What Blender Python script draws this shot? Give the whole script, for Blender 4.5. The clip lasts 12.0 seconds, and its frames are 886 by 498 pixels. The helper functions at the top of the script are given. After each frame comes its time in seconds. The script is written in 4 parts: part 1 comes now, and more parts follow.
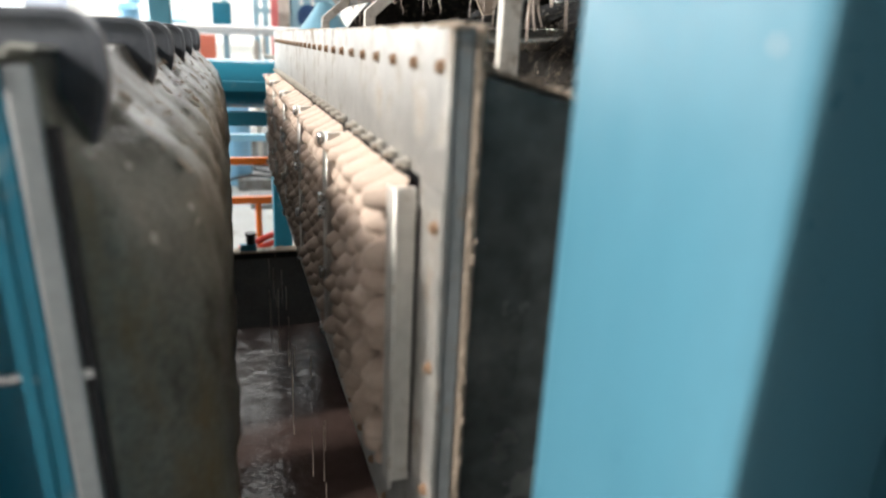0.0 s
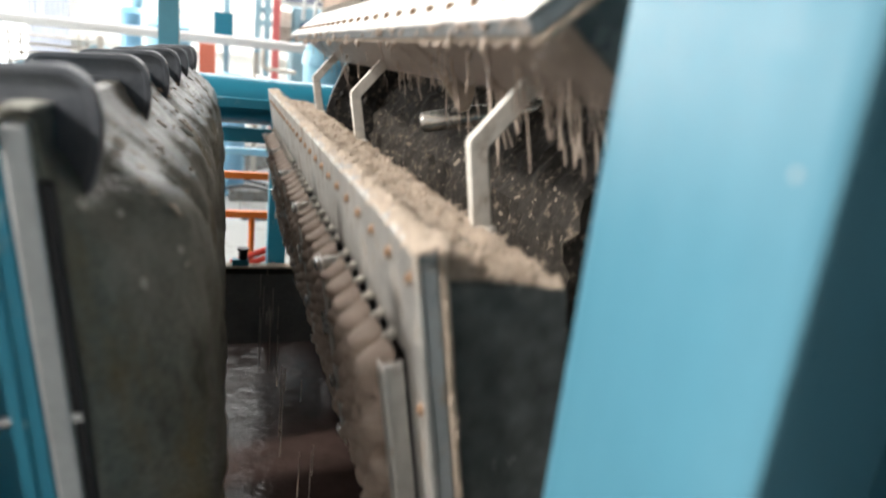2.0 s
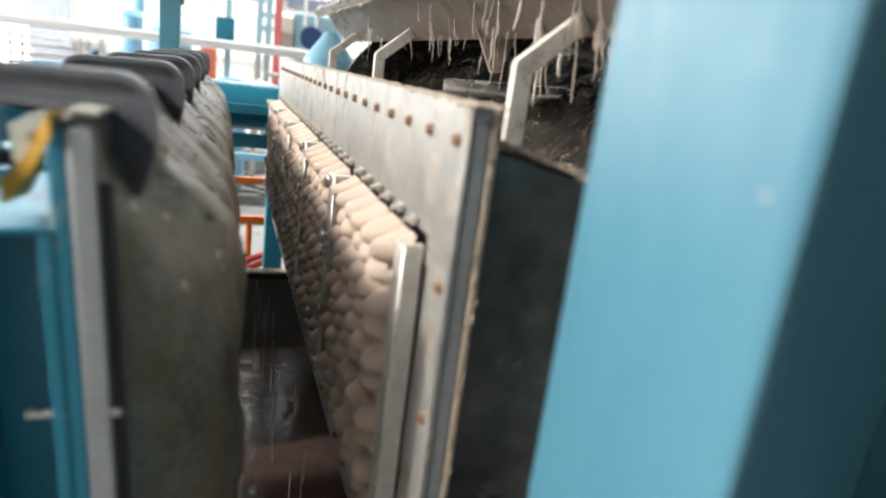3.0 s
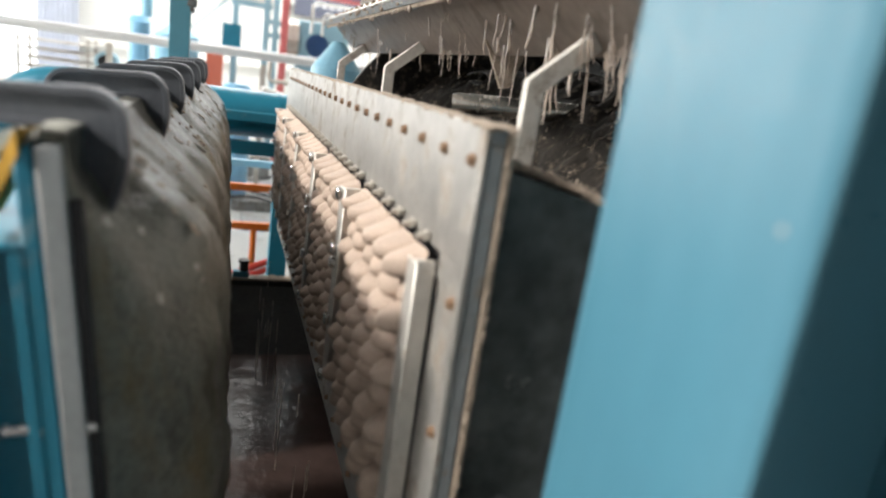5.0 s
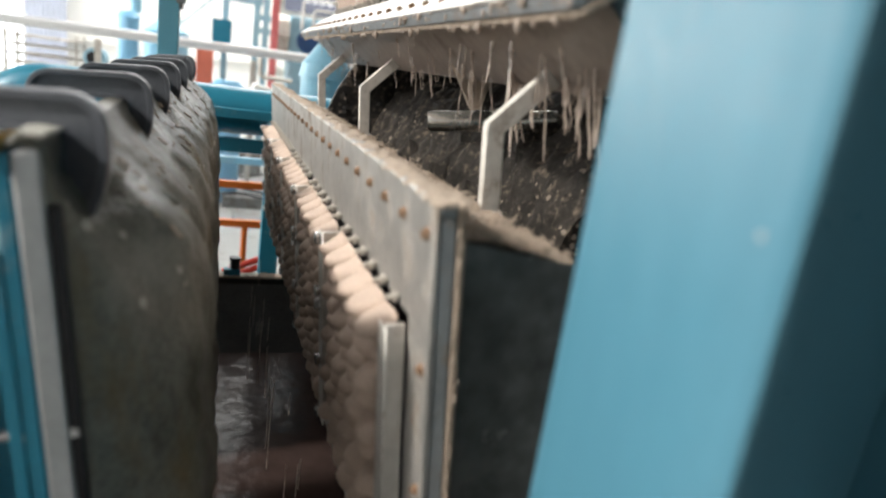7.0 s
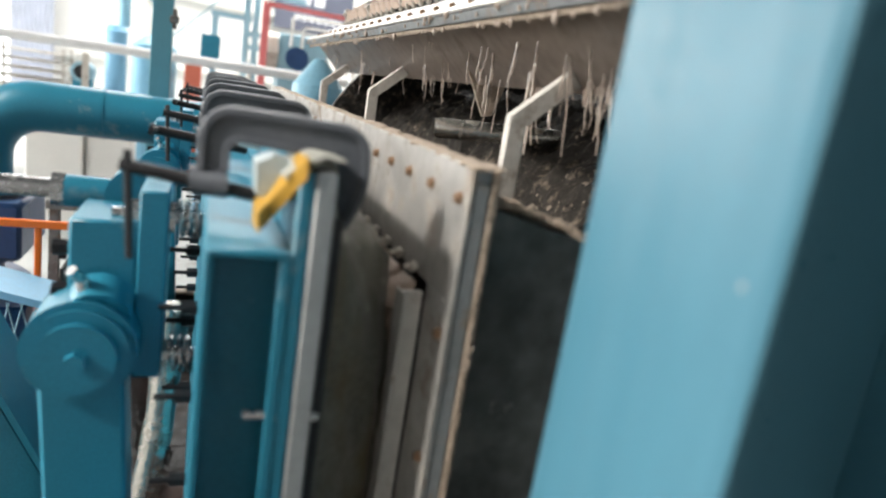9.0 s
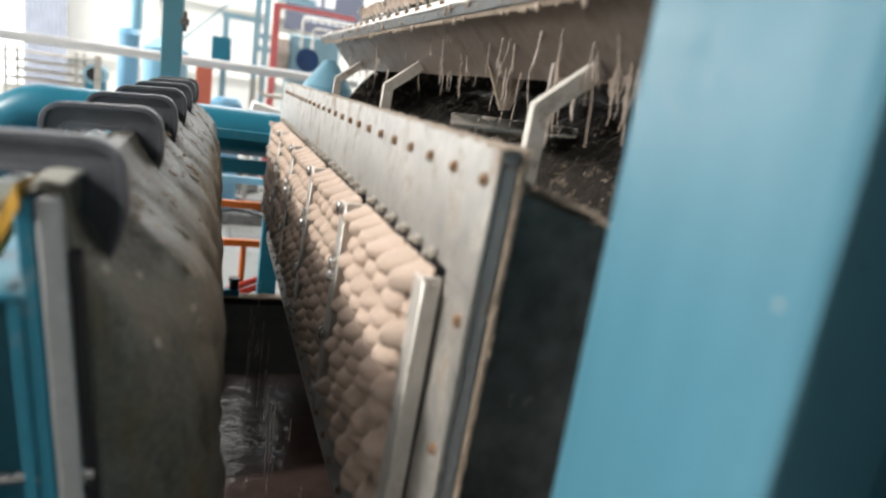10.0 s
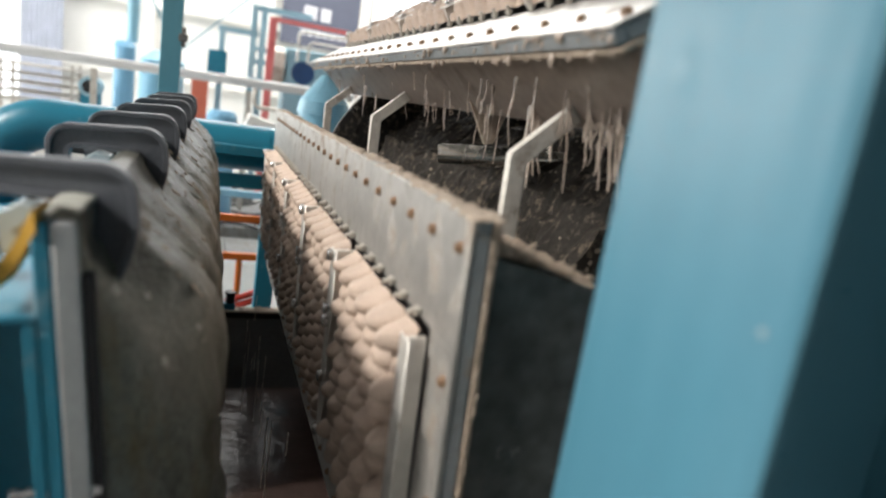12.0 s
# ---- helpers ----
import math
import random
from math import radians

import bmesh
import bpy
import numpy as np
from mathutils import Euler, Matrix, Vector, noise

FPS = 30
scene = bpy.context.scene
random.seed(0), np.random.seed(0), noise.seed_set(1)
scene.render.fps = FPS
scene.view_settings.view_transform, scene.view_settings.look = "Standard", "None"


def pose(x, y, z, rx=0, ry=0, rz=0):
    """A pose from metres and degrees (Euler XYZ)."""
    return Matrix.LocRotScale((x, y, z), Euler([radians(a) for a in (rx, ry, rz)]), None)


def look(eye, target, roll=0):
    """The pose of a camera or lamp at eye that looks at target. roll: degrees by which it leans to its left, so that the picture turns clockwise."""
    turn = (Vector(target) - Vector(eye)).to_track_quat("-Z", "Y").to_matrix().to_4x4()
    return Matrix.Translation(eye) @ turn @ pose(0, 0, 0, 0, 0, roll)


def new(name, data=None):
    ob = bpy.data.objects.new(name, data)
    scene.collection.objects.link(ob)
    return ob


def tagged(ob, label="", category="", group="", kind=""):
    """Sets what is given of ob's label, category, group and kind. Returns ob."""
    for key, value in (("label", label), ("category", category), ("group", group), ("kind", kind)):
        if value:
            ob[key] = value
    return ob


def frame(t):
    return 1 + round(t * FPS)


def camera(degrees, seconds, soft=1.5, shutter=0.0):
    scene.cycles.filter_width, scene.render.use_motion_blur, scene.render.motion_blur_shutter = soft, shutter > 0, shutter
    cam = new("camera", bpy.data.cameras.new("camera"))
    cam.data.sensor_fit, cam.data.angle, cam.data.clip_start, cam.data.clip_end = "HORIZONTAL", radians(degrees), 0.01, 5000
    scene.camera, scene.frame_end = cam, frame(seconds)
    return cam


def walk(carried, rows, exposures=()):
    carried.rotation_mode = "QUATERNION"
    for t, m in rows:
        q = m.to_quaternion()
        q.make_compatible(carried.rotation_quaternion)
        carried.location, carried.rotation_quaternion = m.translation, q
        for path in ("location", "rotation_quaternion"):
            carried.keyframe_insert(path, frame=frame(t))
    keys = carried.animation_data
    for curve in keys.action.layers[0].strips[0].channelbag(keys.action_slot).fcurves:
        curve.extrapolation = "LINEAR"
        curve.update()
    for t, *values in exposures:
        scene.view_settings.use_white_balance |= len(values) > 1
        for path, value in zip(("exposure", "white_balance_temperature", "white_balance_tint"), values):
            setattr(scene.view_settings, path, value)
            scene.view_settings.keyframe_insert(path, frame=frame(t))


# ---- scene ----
cam = camera(69.0, 12.0, soft=2.2, shutter=0.5)
cam.data.dof.use_dof = True
cam.data.dof.focus_distance = 1.15
cam.data.dof.aperture_fstop = 3.2

PATH = [
    (0.0, 0.0815, -0.0033, -0.0192, -17.80, -17.74, -2.60),
    (0.5, 0.0708, -0.0134, -0.0034, -17.40, -17.17, -3.80),
    (1.0, 0.0637, -0.0288, 0.0089, -17.29, -16.64, -4.49),
    (1.5, 0.0494, -0.0210, 0.0178, -17.85, -16.08, -5.56),
    (2.0, 0.0366, -0.0147, 0.0233, -18.06, -15.91, -6.24),
    (2.5, 0.0401, -0.0160, 0.0252, -17.86, -15.56, -6.99),
    (3.0, 0.0412, -0.0273, 0.0307, -18.01, -15.28, -7.13),
    (5.0, 0.0218, -0.0321, 0.0428, -17.67, -14.58, -8.06),
    (5.5, 0.0326, -0.0188, 0.0430, -17.53, -14.62, -7.21),
    (6.0, 0.0198, -0.0196, 0.0453, -17.67, -14.58, -7.48),
    (6.5, 0.0276, -0.0198, 0.0441, -17.75, -14.80, -7.58),
    (7.0, 0.0263, -0.0337, 0.0505, -18.38, -14.85, -7.99),
    (9.0, -0.0050, -0.0574, 0.0771, -19.52, -13.24, -8.81),
    (9.5, -0.0076, -0.0465, 0.0819, -19.04, -13.41, -7.95),
    (10.0, 0.0030, -0.0292, 0.0799, -18.64, -13.36, -8.45),
    (10.5, 0.0035, -0.0382, 0.0795, -18.95, -13.42, -8.54),
    (11.0, -0.0052, -0.0378, 0.0833, -19.17, -13.12, -8.60),
    (11.5, -0.0115, -0.0429, 0.0889, -19.03, -12.80, -8.69),
    (12.0, -0.0143, -0.0482, 0.0965, -19.12, -12.20, -8.72),
]
# the rotor's moulds are 30-cell egg trays of 0.3 m; the machine's numbers are drawn at 1 : UNIT
UNIT = 0.6
walk(cam, [(t, pose(UNIT * x, UNIT * y, UNIT * z, 90 + pitch, roll, yaw)) for t, x, y, z, yaw, pitch, roll in PATH],
     exposures=[(0.0, 0.18), (1.0, 0.22), (2.5, 0.20), (5.0, -0.08), (6.5, -0.12), (9.0, -0.08), (10.0, -0.28), (10.6, -0.18), (11.0, -0.20), (12.0, -0.34)])

# ---- world, sun and large lights ----
world = bpy.data.worlds.new("hall_sky")
scene.world = world
world.use_nodes = True
wn = world.node_tree.nodes
sky = wn.new("ShaderNodeTexSky")
sky.sky_type = "NISHITA"
sky.sun_disc = False
sky.sun_elevation = radians(35)
sky.sun_rotation = radians(-84)
wn["Background"].inputs[1].default_value = 0.05
world.node_tree.links.new(sky.outputs[0], wn["Background"].inputs[0])

sun_data = bpy.data.lights.new("sun", "SUN")
sun_data.energy, sun_data.angle, sun_data.color = 5.0, radians(4), (1.0, 0.96, 0.9)
sun = new("sun", sun_data)
sun.matrix_world = look((-8, -0.1, 5.55), (0.1, 1.0, -0.1))


def window_light(name, eye, target, w, h, energy, color=(1.0, 0.98, 0.945)):
    data = bpy.data.lights.new(name, "AREA")
    data.shape, data.size, data.size_y, data.energy, data.color = "RECTANGLE", w, h, energy, color
    ob = new(name, data)
    ob.matrix_world = look(eye, target)
    return ob


ROOF_Z = 6.2
window_light("skylight_lamp", (-6.3, 1.2, ROOF_Z - 0.05), (-6.3, 1.201, 0), 2.4, 6.0, 150)
window_light("clerestory_lamp", (-7.75, 0.0, 5.2), (0.1, 0.9, -0.1), 3.0, 1.6, 470)
window_light("skylight_lamp_far", (1.0, 11.5, ROOF_Z - 0.05), (1.0, 11.501, 0), 8.0, 4.0, 1400)
# added fill from the near left; no window is known there
window_light("window_lamp_near", (-7.75, -2.95, 0.9), (0, -1.2, 0.0), 2.4, 2.4, 16)
window_light("window_lamp", (-7.75, 9.0, 1.6), (0, 9.0, 0.4), 9.0, 3.4, 820)

# ---- materials ----


def rgb(c):
    return (*c, 1.0)


def surface(name, base, rough=0.5, metal=0.0, vary=0.25, grain=90.0, stain=4.0, bump=0.15, dirt=None, dirt_amount=0.0, dirt_scale=7.0, spec=0.5, random_tint=0.0, coat=0.0, stretch=1.0):
    """A painted or raw surface with fine grain, broad stains and, if asked for, blotches of dirt."""
    m = bpy.data.materials.new(name)
    m.use_nodes = True
    nt = m.node_tree
    n, link = nt.nodes, nt.links.new
    b = n["Principled BSDF"]
    co = n.new("ShaderNodeTexCoord")
    fine = n.new("ShaderNodeTexNoise")
    fine.inputs["Scale"].default_value, fine.inputs["Detail"].default_value = grain / UNIT, 4
    broad = n.new("ShaderNodeTexNoise")
    broad.inputs["Scale"].default_value, broad.inputs["Detail"].default_value = stain / UNIT, 6
    for t in (fine, broad):
        link(co.outputs["Object"], t.inputs["Vector"])
    mixn = n.new("ShaderNodeMath")
    mixn.operation = "ADD"
    link(fine.outputs[0], mixn.inputs[0])
    link(broad.outputs[0], mixn.inputs[1])
    ramp = n.new("ShaderNodeMapRange")
    ramp.inputs[1].default_value, ramp.inputs[2].default_value = 0.65, 1.35
    ramp.inputs[3].default_value, ramp.inputs[4].default_value = 1 - vary, 1 + vary
    link(mixn.outputs[0], ramp.inputs[0])
    tint = n.new("ShaderNodeMix")
    tint.data_type, tint.blend_type = "RGBA", "MULTIPLY"
    tint.inputs[0].default_value = 1.0
    tint.inputs[6].default_value = rgb(base)
    link(ramp.outputs[0], tint.inputs[7])
    color = tint.outputs[2]
    if random_tint:
        info = n.new("ShaderNodeObjectInfo")
        hsv = n.new("ShaderNodeHueSaturation")
        span = n.new("ShaderNodeMapRange")
        span.inputs[3].default_value, span.inputs[4].default_value = 1 - random_tint, 1 + random_tint
        link(info.outputs["Random"], span.inputs[0])
        link(span.outputs[0], hsv.inputs["Value"])
        link(color, hsv.inputs["Color"])
        color = hsv.outputs[0]
    rough_socket = None
    if dirt:
        spots = n.new("ShaderNodeTexNoise")
        spots.inputs["Scale"].default_value, spots.inputs["Detail"].default_value, spots.inputs["Roughness"].default_value = dirt_scale / UNIT, 8, 0.65
        drawn = n.new("ShaderNodeMapping")
        drawn.inputs["Scale"].default_value = (1, 1, stretch)
        link(co.outputs["Object"], drawn.inputs["Vector"])
        link(drawn.outputs[0], spots.inputs["Vector"])
        cut = n.new("ShaderNodeMapRange")
        cut.inputs[1].default_value, cut.inputs[2].default_value = 0.62 - 0.3 * dirt_amount, 0.78 - 0.3 * dirt_amount
        link(spots.outputs[0], cut.inputs[0])
        over = n.new("ShaderNodeMix")
        over.data_type = "RGBA"
        link(cut.outputs[0], over.inputs[0])
        link(color, over.inputs[6])
        over.inputs[7].default_value = rgb(dirt)
        color = over.outputs[2]
        rr = n.new("ShaderNodeMapRange")
        rr.inputs[3].default_value, rr.inputs[4].default_value = rough, min(0.95, rough + 0.35)
        link(cut.outputs[0], rr.inputs[0])
        rough_socket = rr.outputs[0]
        mm = n.new("ShaderNodeMapRange")
        mm.inputs[3].default_value, mm.inputs[4].default_value = metal, 0.0
        link(cut.outputs[0], mm.inputs[0])
        link(mm.outputs[0], b.inputs["Metallic"])
    else:
        b.inputs["Metallic"].default_value = metal
        rr = n.new("ShaderNodeMapRange")
        rr.inputs[1].default_value, rr.inputs[2].default_value = 0.7, 1.3
        rr.inputs[3].default_value, rr.inputs[4].default_value = max(0.03, rough - 0.1), min(1.0, rough + 0.1)
        link(mixn.outputs[0], rr.inputs[0])
        rough_socket = rr.outputs[0]
    link(rough_socket, b.inputs["Roughness"])
    link(color, b.inputs["Base Color"])
    b.inputs["Specular IOR Level"].default_value = spec
    b.inputs["Coat Weight"].default_value = coat
    if bump:
        bp = n.new("ShaderNodeBump")
        bp.inputs["Strength"].default_value, bp.inputs["Distance"].default_value = bump, 0.0025
        link(mixn.outputs[0], bp.inputs["Height"])
        link(bp.outputs[0], b.inputs["Normal"])
    return m


def glow(name, color, strength):
    m = bpy.data.materials.new(name)
    m.use_nodes = True
    n = m.node_tree.nodes
    n.remove(n["Principled BSDF"])
    e = n.new("ShaderNodeEmission")
    e.inputs[0].default_value, e.inputs[1].default_value = rgb(color), strength
    m.node_tree.links.new(e.outputs[0], n["Material Output"].inputs[0])
    return m


BLUE = surface("blue_machine_paint", (0.020, 0.178, 0.262), 0.36, 0, 0.14, 160, 5, 0.03, (0.24, 0.32, 0.34), 0.05, 9, spec=0.35)
# machine blue lightened for the far post, with the haze painted in
BLUE_MID = surface("sun_faded_blue_paint", (0.115, 0.315, 0.385), 0.42, 0, 0.10, 120, 5, 0.03)
HOSE_RED = surface("red_hose_rubber", (0.78, 0.055, 0.03), 0.4, 0, 0.08, 60, 6, 0.02)
BLUE_POST = surface("blue_column_paint", (0.060, 0.178, 0.242), 0.37, 0, 0.05, 60, 3, 0.0)
BLUE_DARK = surface("deep_blue_machine_paint", (0.02, 0.06, 0.16), 0.35, 0, 0.15, 90, 4, 0.03)
# BLUE_FAR, BLUE_PALE and BLUE_BRIGHT are paled to put distance haze into the colour
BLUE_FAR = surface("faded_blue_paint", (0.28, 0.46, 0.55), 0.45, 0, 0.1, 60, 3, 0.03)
BLUE_PALE = surface("pale_blue_tank_paint", (0.27, 0.53, 0.67), 0.35, 0, 0.12, 60, 3, 0.03)
BLUE_BRIGHT = surface("bright_blue_tank_paint", (0.22, 0.48, 0.70), 0.4, 0, 0.12, 60, 3, 0.03)
STEEL = surface("galvanized_steel", (0.54, 0.51, 0.46), 0.42, 0.45, 0.18, 40, 7, 0.05, (0.30, 0.23, 0.165), 0.34, 14)
FRAME_STEEL = surface("pulp_smeared_frame_steel", (0.46, 0.445, 0.42), 0.44, 0.68, 0.18, 40, 9, 0.08, (0.25, 0.20, 0.155), 0.30, 13)
BAR_STEEL = surface("pale_worn_bar_steel", (0.62, 0.59, 0.55), 0.42, 0.45, 0.15, 40, 9, 0.1, (0.34, 0.27, 0.21), 0.16, 18)
SPACER = surface("dull_grey_spacer", (0.24, 0.255, 0.26), 0.6, 0.0, 0.2, 70, 9, 0.08, (0.26, 0.20, 0.15), 0.2, 20)
FOIL = surface("pulp_spattered_foil", (0.72, 0.69, 0.63), 0.24, 0.85, 0.2, 40, 14, 0.6, (0.24, 0.18, 0.12), 0.20, 22)
STRAP_STEEL = surface("pale_painted_strap", (0.62, 0.585, 0.53), 0.5, 0.0, 0.2, 60, 9, 0.2, (0.28, 0.21, 0.15), 0.2, 22)
STEEL_DARK = surface("dirty_grey_steel", (0.22, 0.23, 0.23), 0.5, 0.3, 0.25, 60, 7, 0.1, (0.20, 0.15, 0.11), 0.28, 16)
STEEL_BAR = surface("grey_primer_steel", (0.31, 0.32, 0.32), 0.45, 0.2, 0.15, 80, 8, 0.05)
CHROME = surface("bright_zinc", (0.52, 0.52, 0.52), 0.25, 0.95, 0.1, 80, 10, 0.03)
RUST = surface("rusty_bolt_steel", (0.30, 0.19, 0.12), 0.7, 0.3, 0.4, 200, 40, 0.3)
PULP = surface("wet_paper_pulp", (0.46, 0.355, 0.285), 0.7, 0, 0.16, 240, 18, 0.5, random_tint=0.06)
PULP_CRUST = surface("dried_pulp_crust", (0.40, 0.32, 0.25), 0.85, 0, 0.3, 130, 16, 0.9, (0.22, 0.18, 0.14), 0.3, 30)
# the pale dirt blotches here are wet highlights painted into the colour
BOX_GREY = surface("wet_grey_box_steel", (0.10, 0.108, 0.104), 0.24, 0.1, 0.4, 30, 4, 0.08, (0.20, 0.20, 0.185), 0.22, 3.6)
BOX_BROWN = surface("brown_stained_box_steel", (0.25, 0.205, 0.175), 0.35, 0.1, 0.25, 40, 5, 0.1, (0.14, 0.12, 0.10), 0.2, 6)
DARK_HUB = surface("pulp_spattered_dark_steel", (0.022, 0.020, 0.018), 0.6, 0.1, 0.4, 60, 12, 0.9, (0.24, 0.195, 0.155), 0.30, 32)
DARK_CORE = surface("black_wet_core_steel", (0.028, 0.024, 0.020), 0.7, 0.0, 0.5, 60, 12, 0.9, (0.17, 0.135, 0.105), 0.28, 30, spec=0.15)
CANVAS = surface("stained_canvas", (0.105, 0.102, 0.082), 0.30, 0, 0.5, 120, 9, 0.8, (0.13, 0.078, 0.014), 0.30, 6.5, stretch=0.35)
def specks(m, color, scale, share):
    """Small dried splashes strewn over a finished material."""
    n, link = m.node_tree.nodes, m.node_tree.links
    b = n["Principled BSDF"]
    before = b.inputs["Base Color"].links[0].from_socket
    co = n.new("ShaderNodeTexCoord")
    dots = n.new("ShaderNodeTexVoronoi")
    dots.inputs["Scale"].default_value, dots.inputs["Randomness"].default_value = scale / UNIT, 1.0
    size = n.new("ShaderNodeTexNoise")
    size.inputs["Scale"].default_value = scale * 0.35 / UNIT
    reach = n.new("ShaderNodeMapRange")
    reach.inputs[1].default_value, reach.inputs[2].default_value, reach.inputs[3].default_value, reach.inputs[4].default_value = 0.5, 0.8, 0.02, share
    cut = n.new("ShaderNodeMath")
    cut.operation = "LESS_THAN"
    over = n.new("ShaderNodeMix")
    over.data_type = "RGBA"
    over.inputs[7].default_value = rgb(color)
    link.new(co.outputs["Object"], dots.inputs["Vector"])
    link.new(co.outputs["Object"], size.inputs["Vector"])
    link.new(size.outputs[0], reach.inputs[0])
    link.new(dots.outputs["Distance"], cut.inputs[0])
    link.new(reach.outputs[0], cut.inputs[1])
    link.new(cut.outputs[0], over.inputs[0])
    link.new(before, over.inputs[6])
    link.new(over.outputs[2], b.inputs["Base Color"])


def blotches(m, color, scale, low, high, stretch):
    """A second layer of stains, or of painted sheen, with a ragged outline."""
    n, link = m.node_tree.nodes, m.node_tree.links
    b = n["Principled BSDF"]
    before = b.inputs["Base Color"].links[0].from_socket
    co = n.new("ShaderNodeTexCoord")
    drawn = n.new("ShaderNodeMapping")
    drawn.inputs["Scale"].default_value = (1, 1, stretch)
    drawn.inputs["Location"].default_value = (3.1, 1.7, 0.4)
    spots = n.new("ShaderNodeTexNoise")
    spots.inputs["Scale"].default_value, spots.inputs["Detail"].default_value, spots.inputs["Roughness"].default_value = scale / UNIT, 7, 0.6
    cut = n.new("ShaderNodeMapRange")
    cut.inputs[1].default_value, cut.inputs[2].default_value = low, high
    over = n.new("ShaderNodeMix")
    over.data_type = "RGBA"
    over.inputs[7].default_value = rgb(color)
    link.new(co.outputs["Object"], drawn.inputs["Vector"])
    link.new(drawn.outputs[0], spots.inputs["Vector"])
    link.new(spots.outputs[0], cut.inputs[0])
    link.new(cut.outputs[0], over.inputs[0])
    link.new(before, over.inputs[6])
    link.new(over.outputs[2], b.inputs["Base Color"])


blotches(CANVAS, (0.20, 0.192, 0.165), 11, 0.55, 0.75, 0.6)
blotches(CANVAS, (0.034, 0.028, 0.018), 8, 0.60, 0.66, 0.25)
specks(CANVAS, (0.36, 0.34, 0.29), 22, 0.36)
# more painted reflections for the wet box
blotches(BOX_GREY, (0.20, 0.205, 0.195), 5, 0.56, 0.72, 1.0)
blotches(STEEL_DARK, (0.10, 0.085, 0.07), 9, 0.5, 0.7, 1.0)
specks(DARK_CORE, (0.22, 0.18, 0.145), 40, 0.5)
CANVAS_PALE = surface("pale_canvas_flap", (0.36, 0.355, 0.31), 0.7, 0, 0.15, 200, 8, 0.25)
IRON = surface("dark_cast_iron", (0.080, 0.086, 0.098), 0.42, 0.2, 0.2, 150, 20, 0.12)
BLACK = surface("black_oxide_steel", (0.015, 0.015, 0.017), 0.45, 0.4, 0.2, 120, 20, 0.05)
YELLOW = surface("yellow_webbing", (0.40, 0.22, 0.02), 0.7, 0, 0.2, 300, 20, 0.2)
WHITE_PLASTIC = surface("pale_plastic", (0.46, 0.53, 0.54), 0.4, 0, 0.1, 60, 8, 0.05)
ORANGE = surface("orange_rail_paint", (0.80, 0.17, 0.015), 0.4, 0, 0.08, 60, 6, 0.03)
# gantry red, paled so that its colour carries the hall's haze
RED = surface("red_paint", (0.66, 0.17, 0.17), 0.4, 0, 0.1, 60, 6, 0.03)
CONCRETE = surface("grey_factory_floor", (0.36, 0.37, 0.36), 0.55, 0, 0.15, 30, 1.2, 0.06, (0.22, 0.21, 0.19), 0.1, 2.0)
WALL = surface("cream_wall_panel", (0.74, 0.73, 0.70), 0.6, 0, 0.05, 20, 1.5, 0.03)
# for the unseen south and east walls; grey chosen to set bounce light
WALL_GREY = surface("grey_block_wall", (0.36, 0.355, 0.35), 0.8, 0, 0.1, 20, 1.5, 0.05)
WHITE = surface("white_cabinet_paint", (0.78, 0.76, 0.72), 0.5, 0, 0.05, 40, 3, 0.02)
# unseen roof, its grey darkened to hold down bounce light
ROOF = surface("grey_roof_sheet", (0.14, 0.145, 0.15), 0.6, 0, 0.06, 20, 2, 0.03)
# navy with its contrast lowered in the colour to imitate haze
NAVY = surface("navy_banner_cloth", (0.11, 0.12, 0.165), 0.7, 0, 0.1, 60, 3, 0.05)
BANNER_INK = surface("pale_banner_print", (0.62, 0.62, 0.66), 0.7, 0, 0.05, 60, 3, 0.02)
# pulp-stained steel, its colour darkened further for the carrier's shade over the trough
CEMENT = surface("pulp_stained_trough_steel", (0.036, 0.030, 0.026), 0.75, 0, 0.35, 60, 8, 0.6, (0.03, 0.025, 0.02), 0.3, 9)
CHIP = surface("worn_paint_chip", (0.24, 0.28, 0.30), 0.6, 0, 0.1, 60, 8, 0.05)
WET = surface("pale_wet_string", (0.42, 0.34, 0.28), 0.3, 0, 0.2, 100, 20, 0.1)
DAYLIGHT_SIDE = glow("side_daylight_backdrop", (0.93, 0.97, 1.0), 1.6)
DAYLIGHT = glow("daylight_backdrop", (0.93, 0.97, 1.0), 4.0)


def slurry():
    m = surface("brown_pulp_water", (0.045, 0.030, 0.026), 0.06, 0, 0.3, 14, 3, 0.0)
    n = m.node_tree.nodes
    b = n["Principled BSDF"]
    for l in list(b.inputs["Roughness"].links):
        m.node_tree.links.remove(l)
    b.inputs["Roughness"].default_value = 0.16
    b.inputs["Specular IOR Level"].default_value = 0.04
    co = n.new("ShaderNodeTexCoord")
    wave = n.new("ShaderNodeTexNoise")
    wave.inputs["Scale"].default_value, wave.inputs["Detail"].default_value = 26, 3
    bp = n.new("ShaderNodeBump")
    bp.inputs["Strength"].default_value, bp.inputs["Distance"].default_value = 0.35, 0.008
    m.node_tree.links.new(co.outputs["Object"], wave.inputs["Vector"])
    m.node_tree.links.new(wave.outputs[0], bp.inputs["Height"])
    m.node_tree.links.new(bp.outputs[0], b.inputs["Normal"])
    return m


WATER = slurry()

# ---- builders ----
ORG = {}
SC = UNIT


def thing(name, base, label, category, group="", kind=""):
    ob = new(name)
    ob.empty_display_size = 0.05
    ob.location = Vector(base) * SC
    ORG[ob.name] = Vector(base)
    return tagged(ob, label, category, group, kind)


def finish(bm, smooth):
    bmesh.ops.recalc_face_normals(bm, faces=bm.faces)
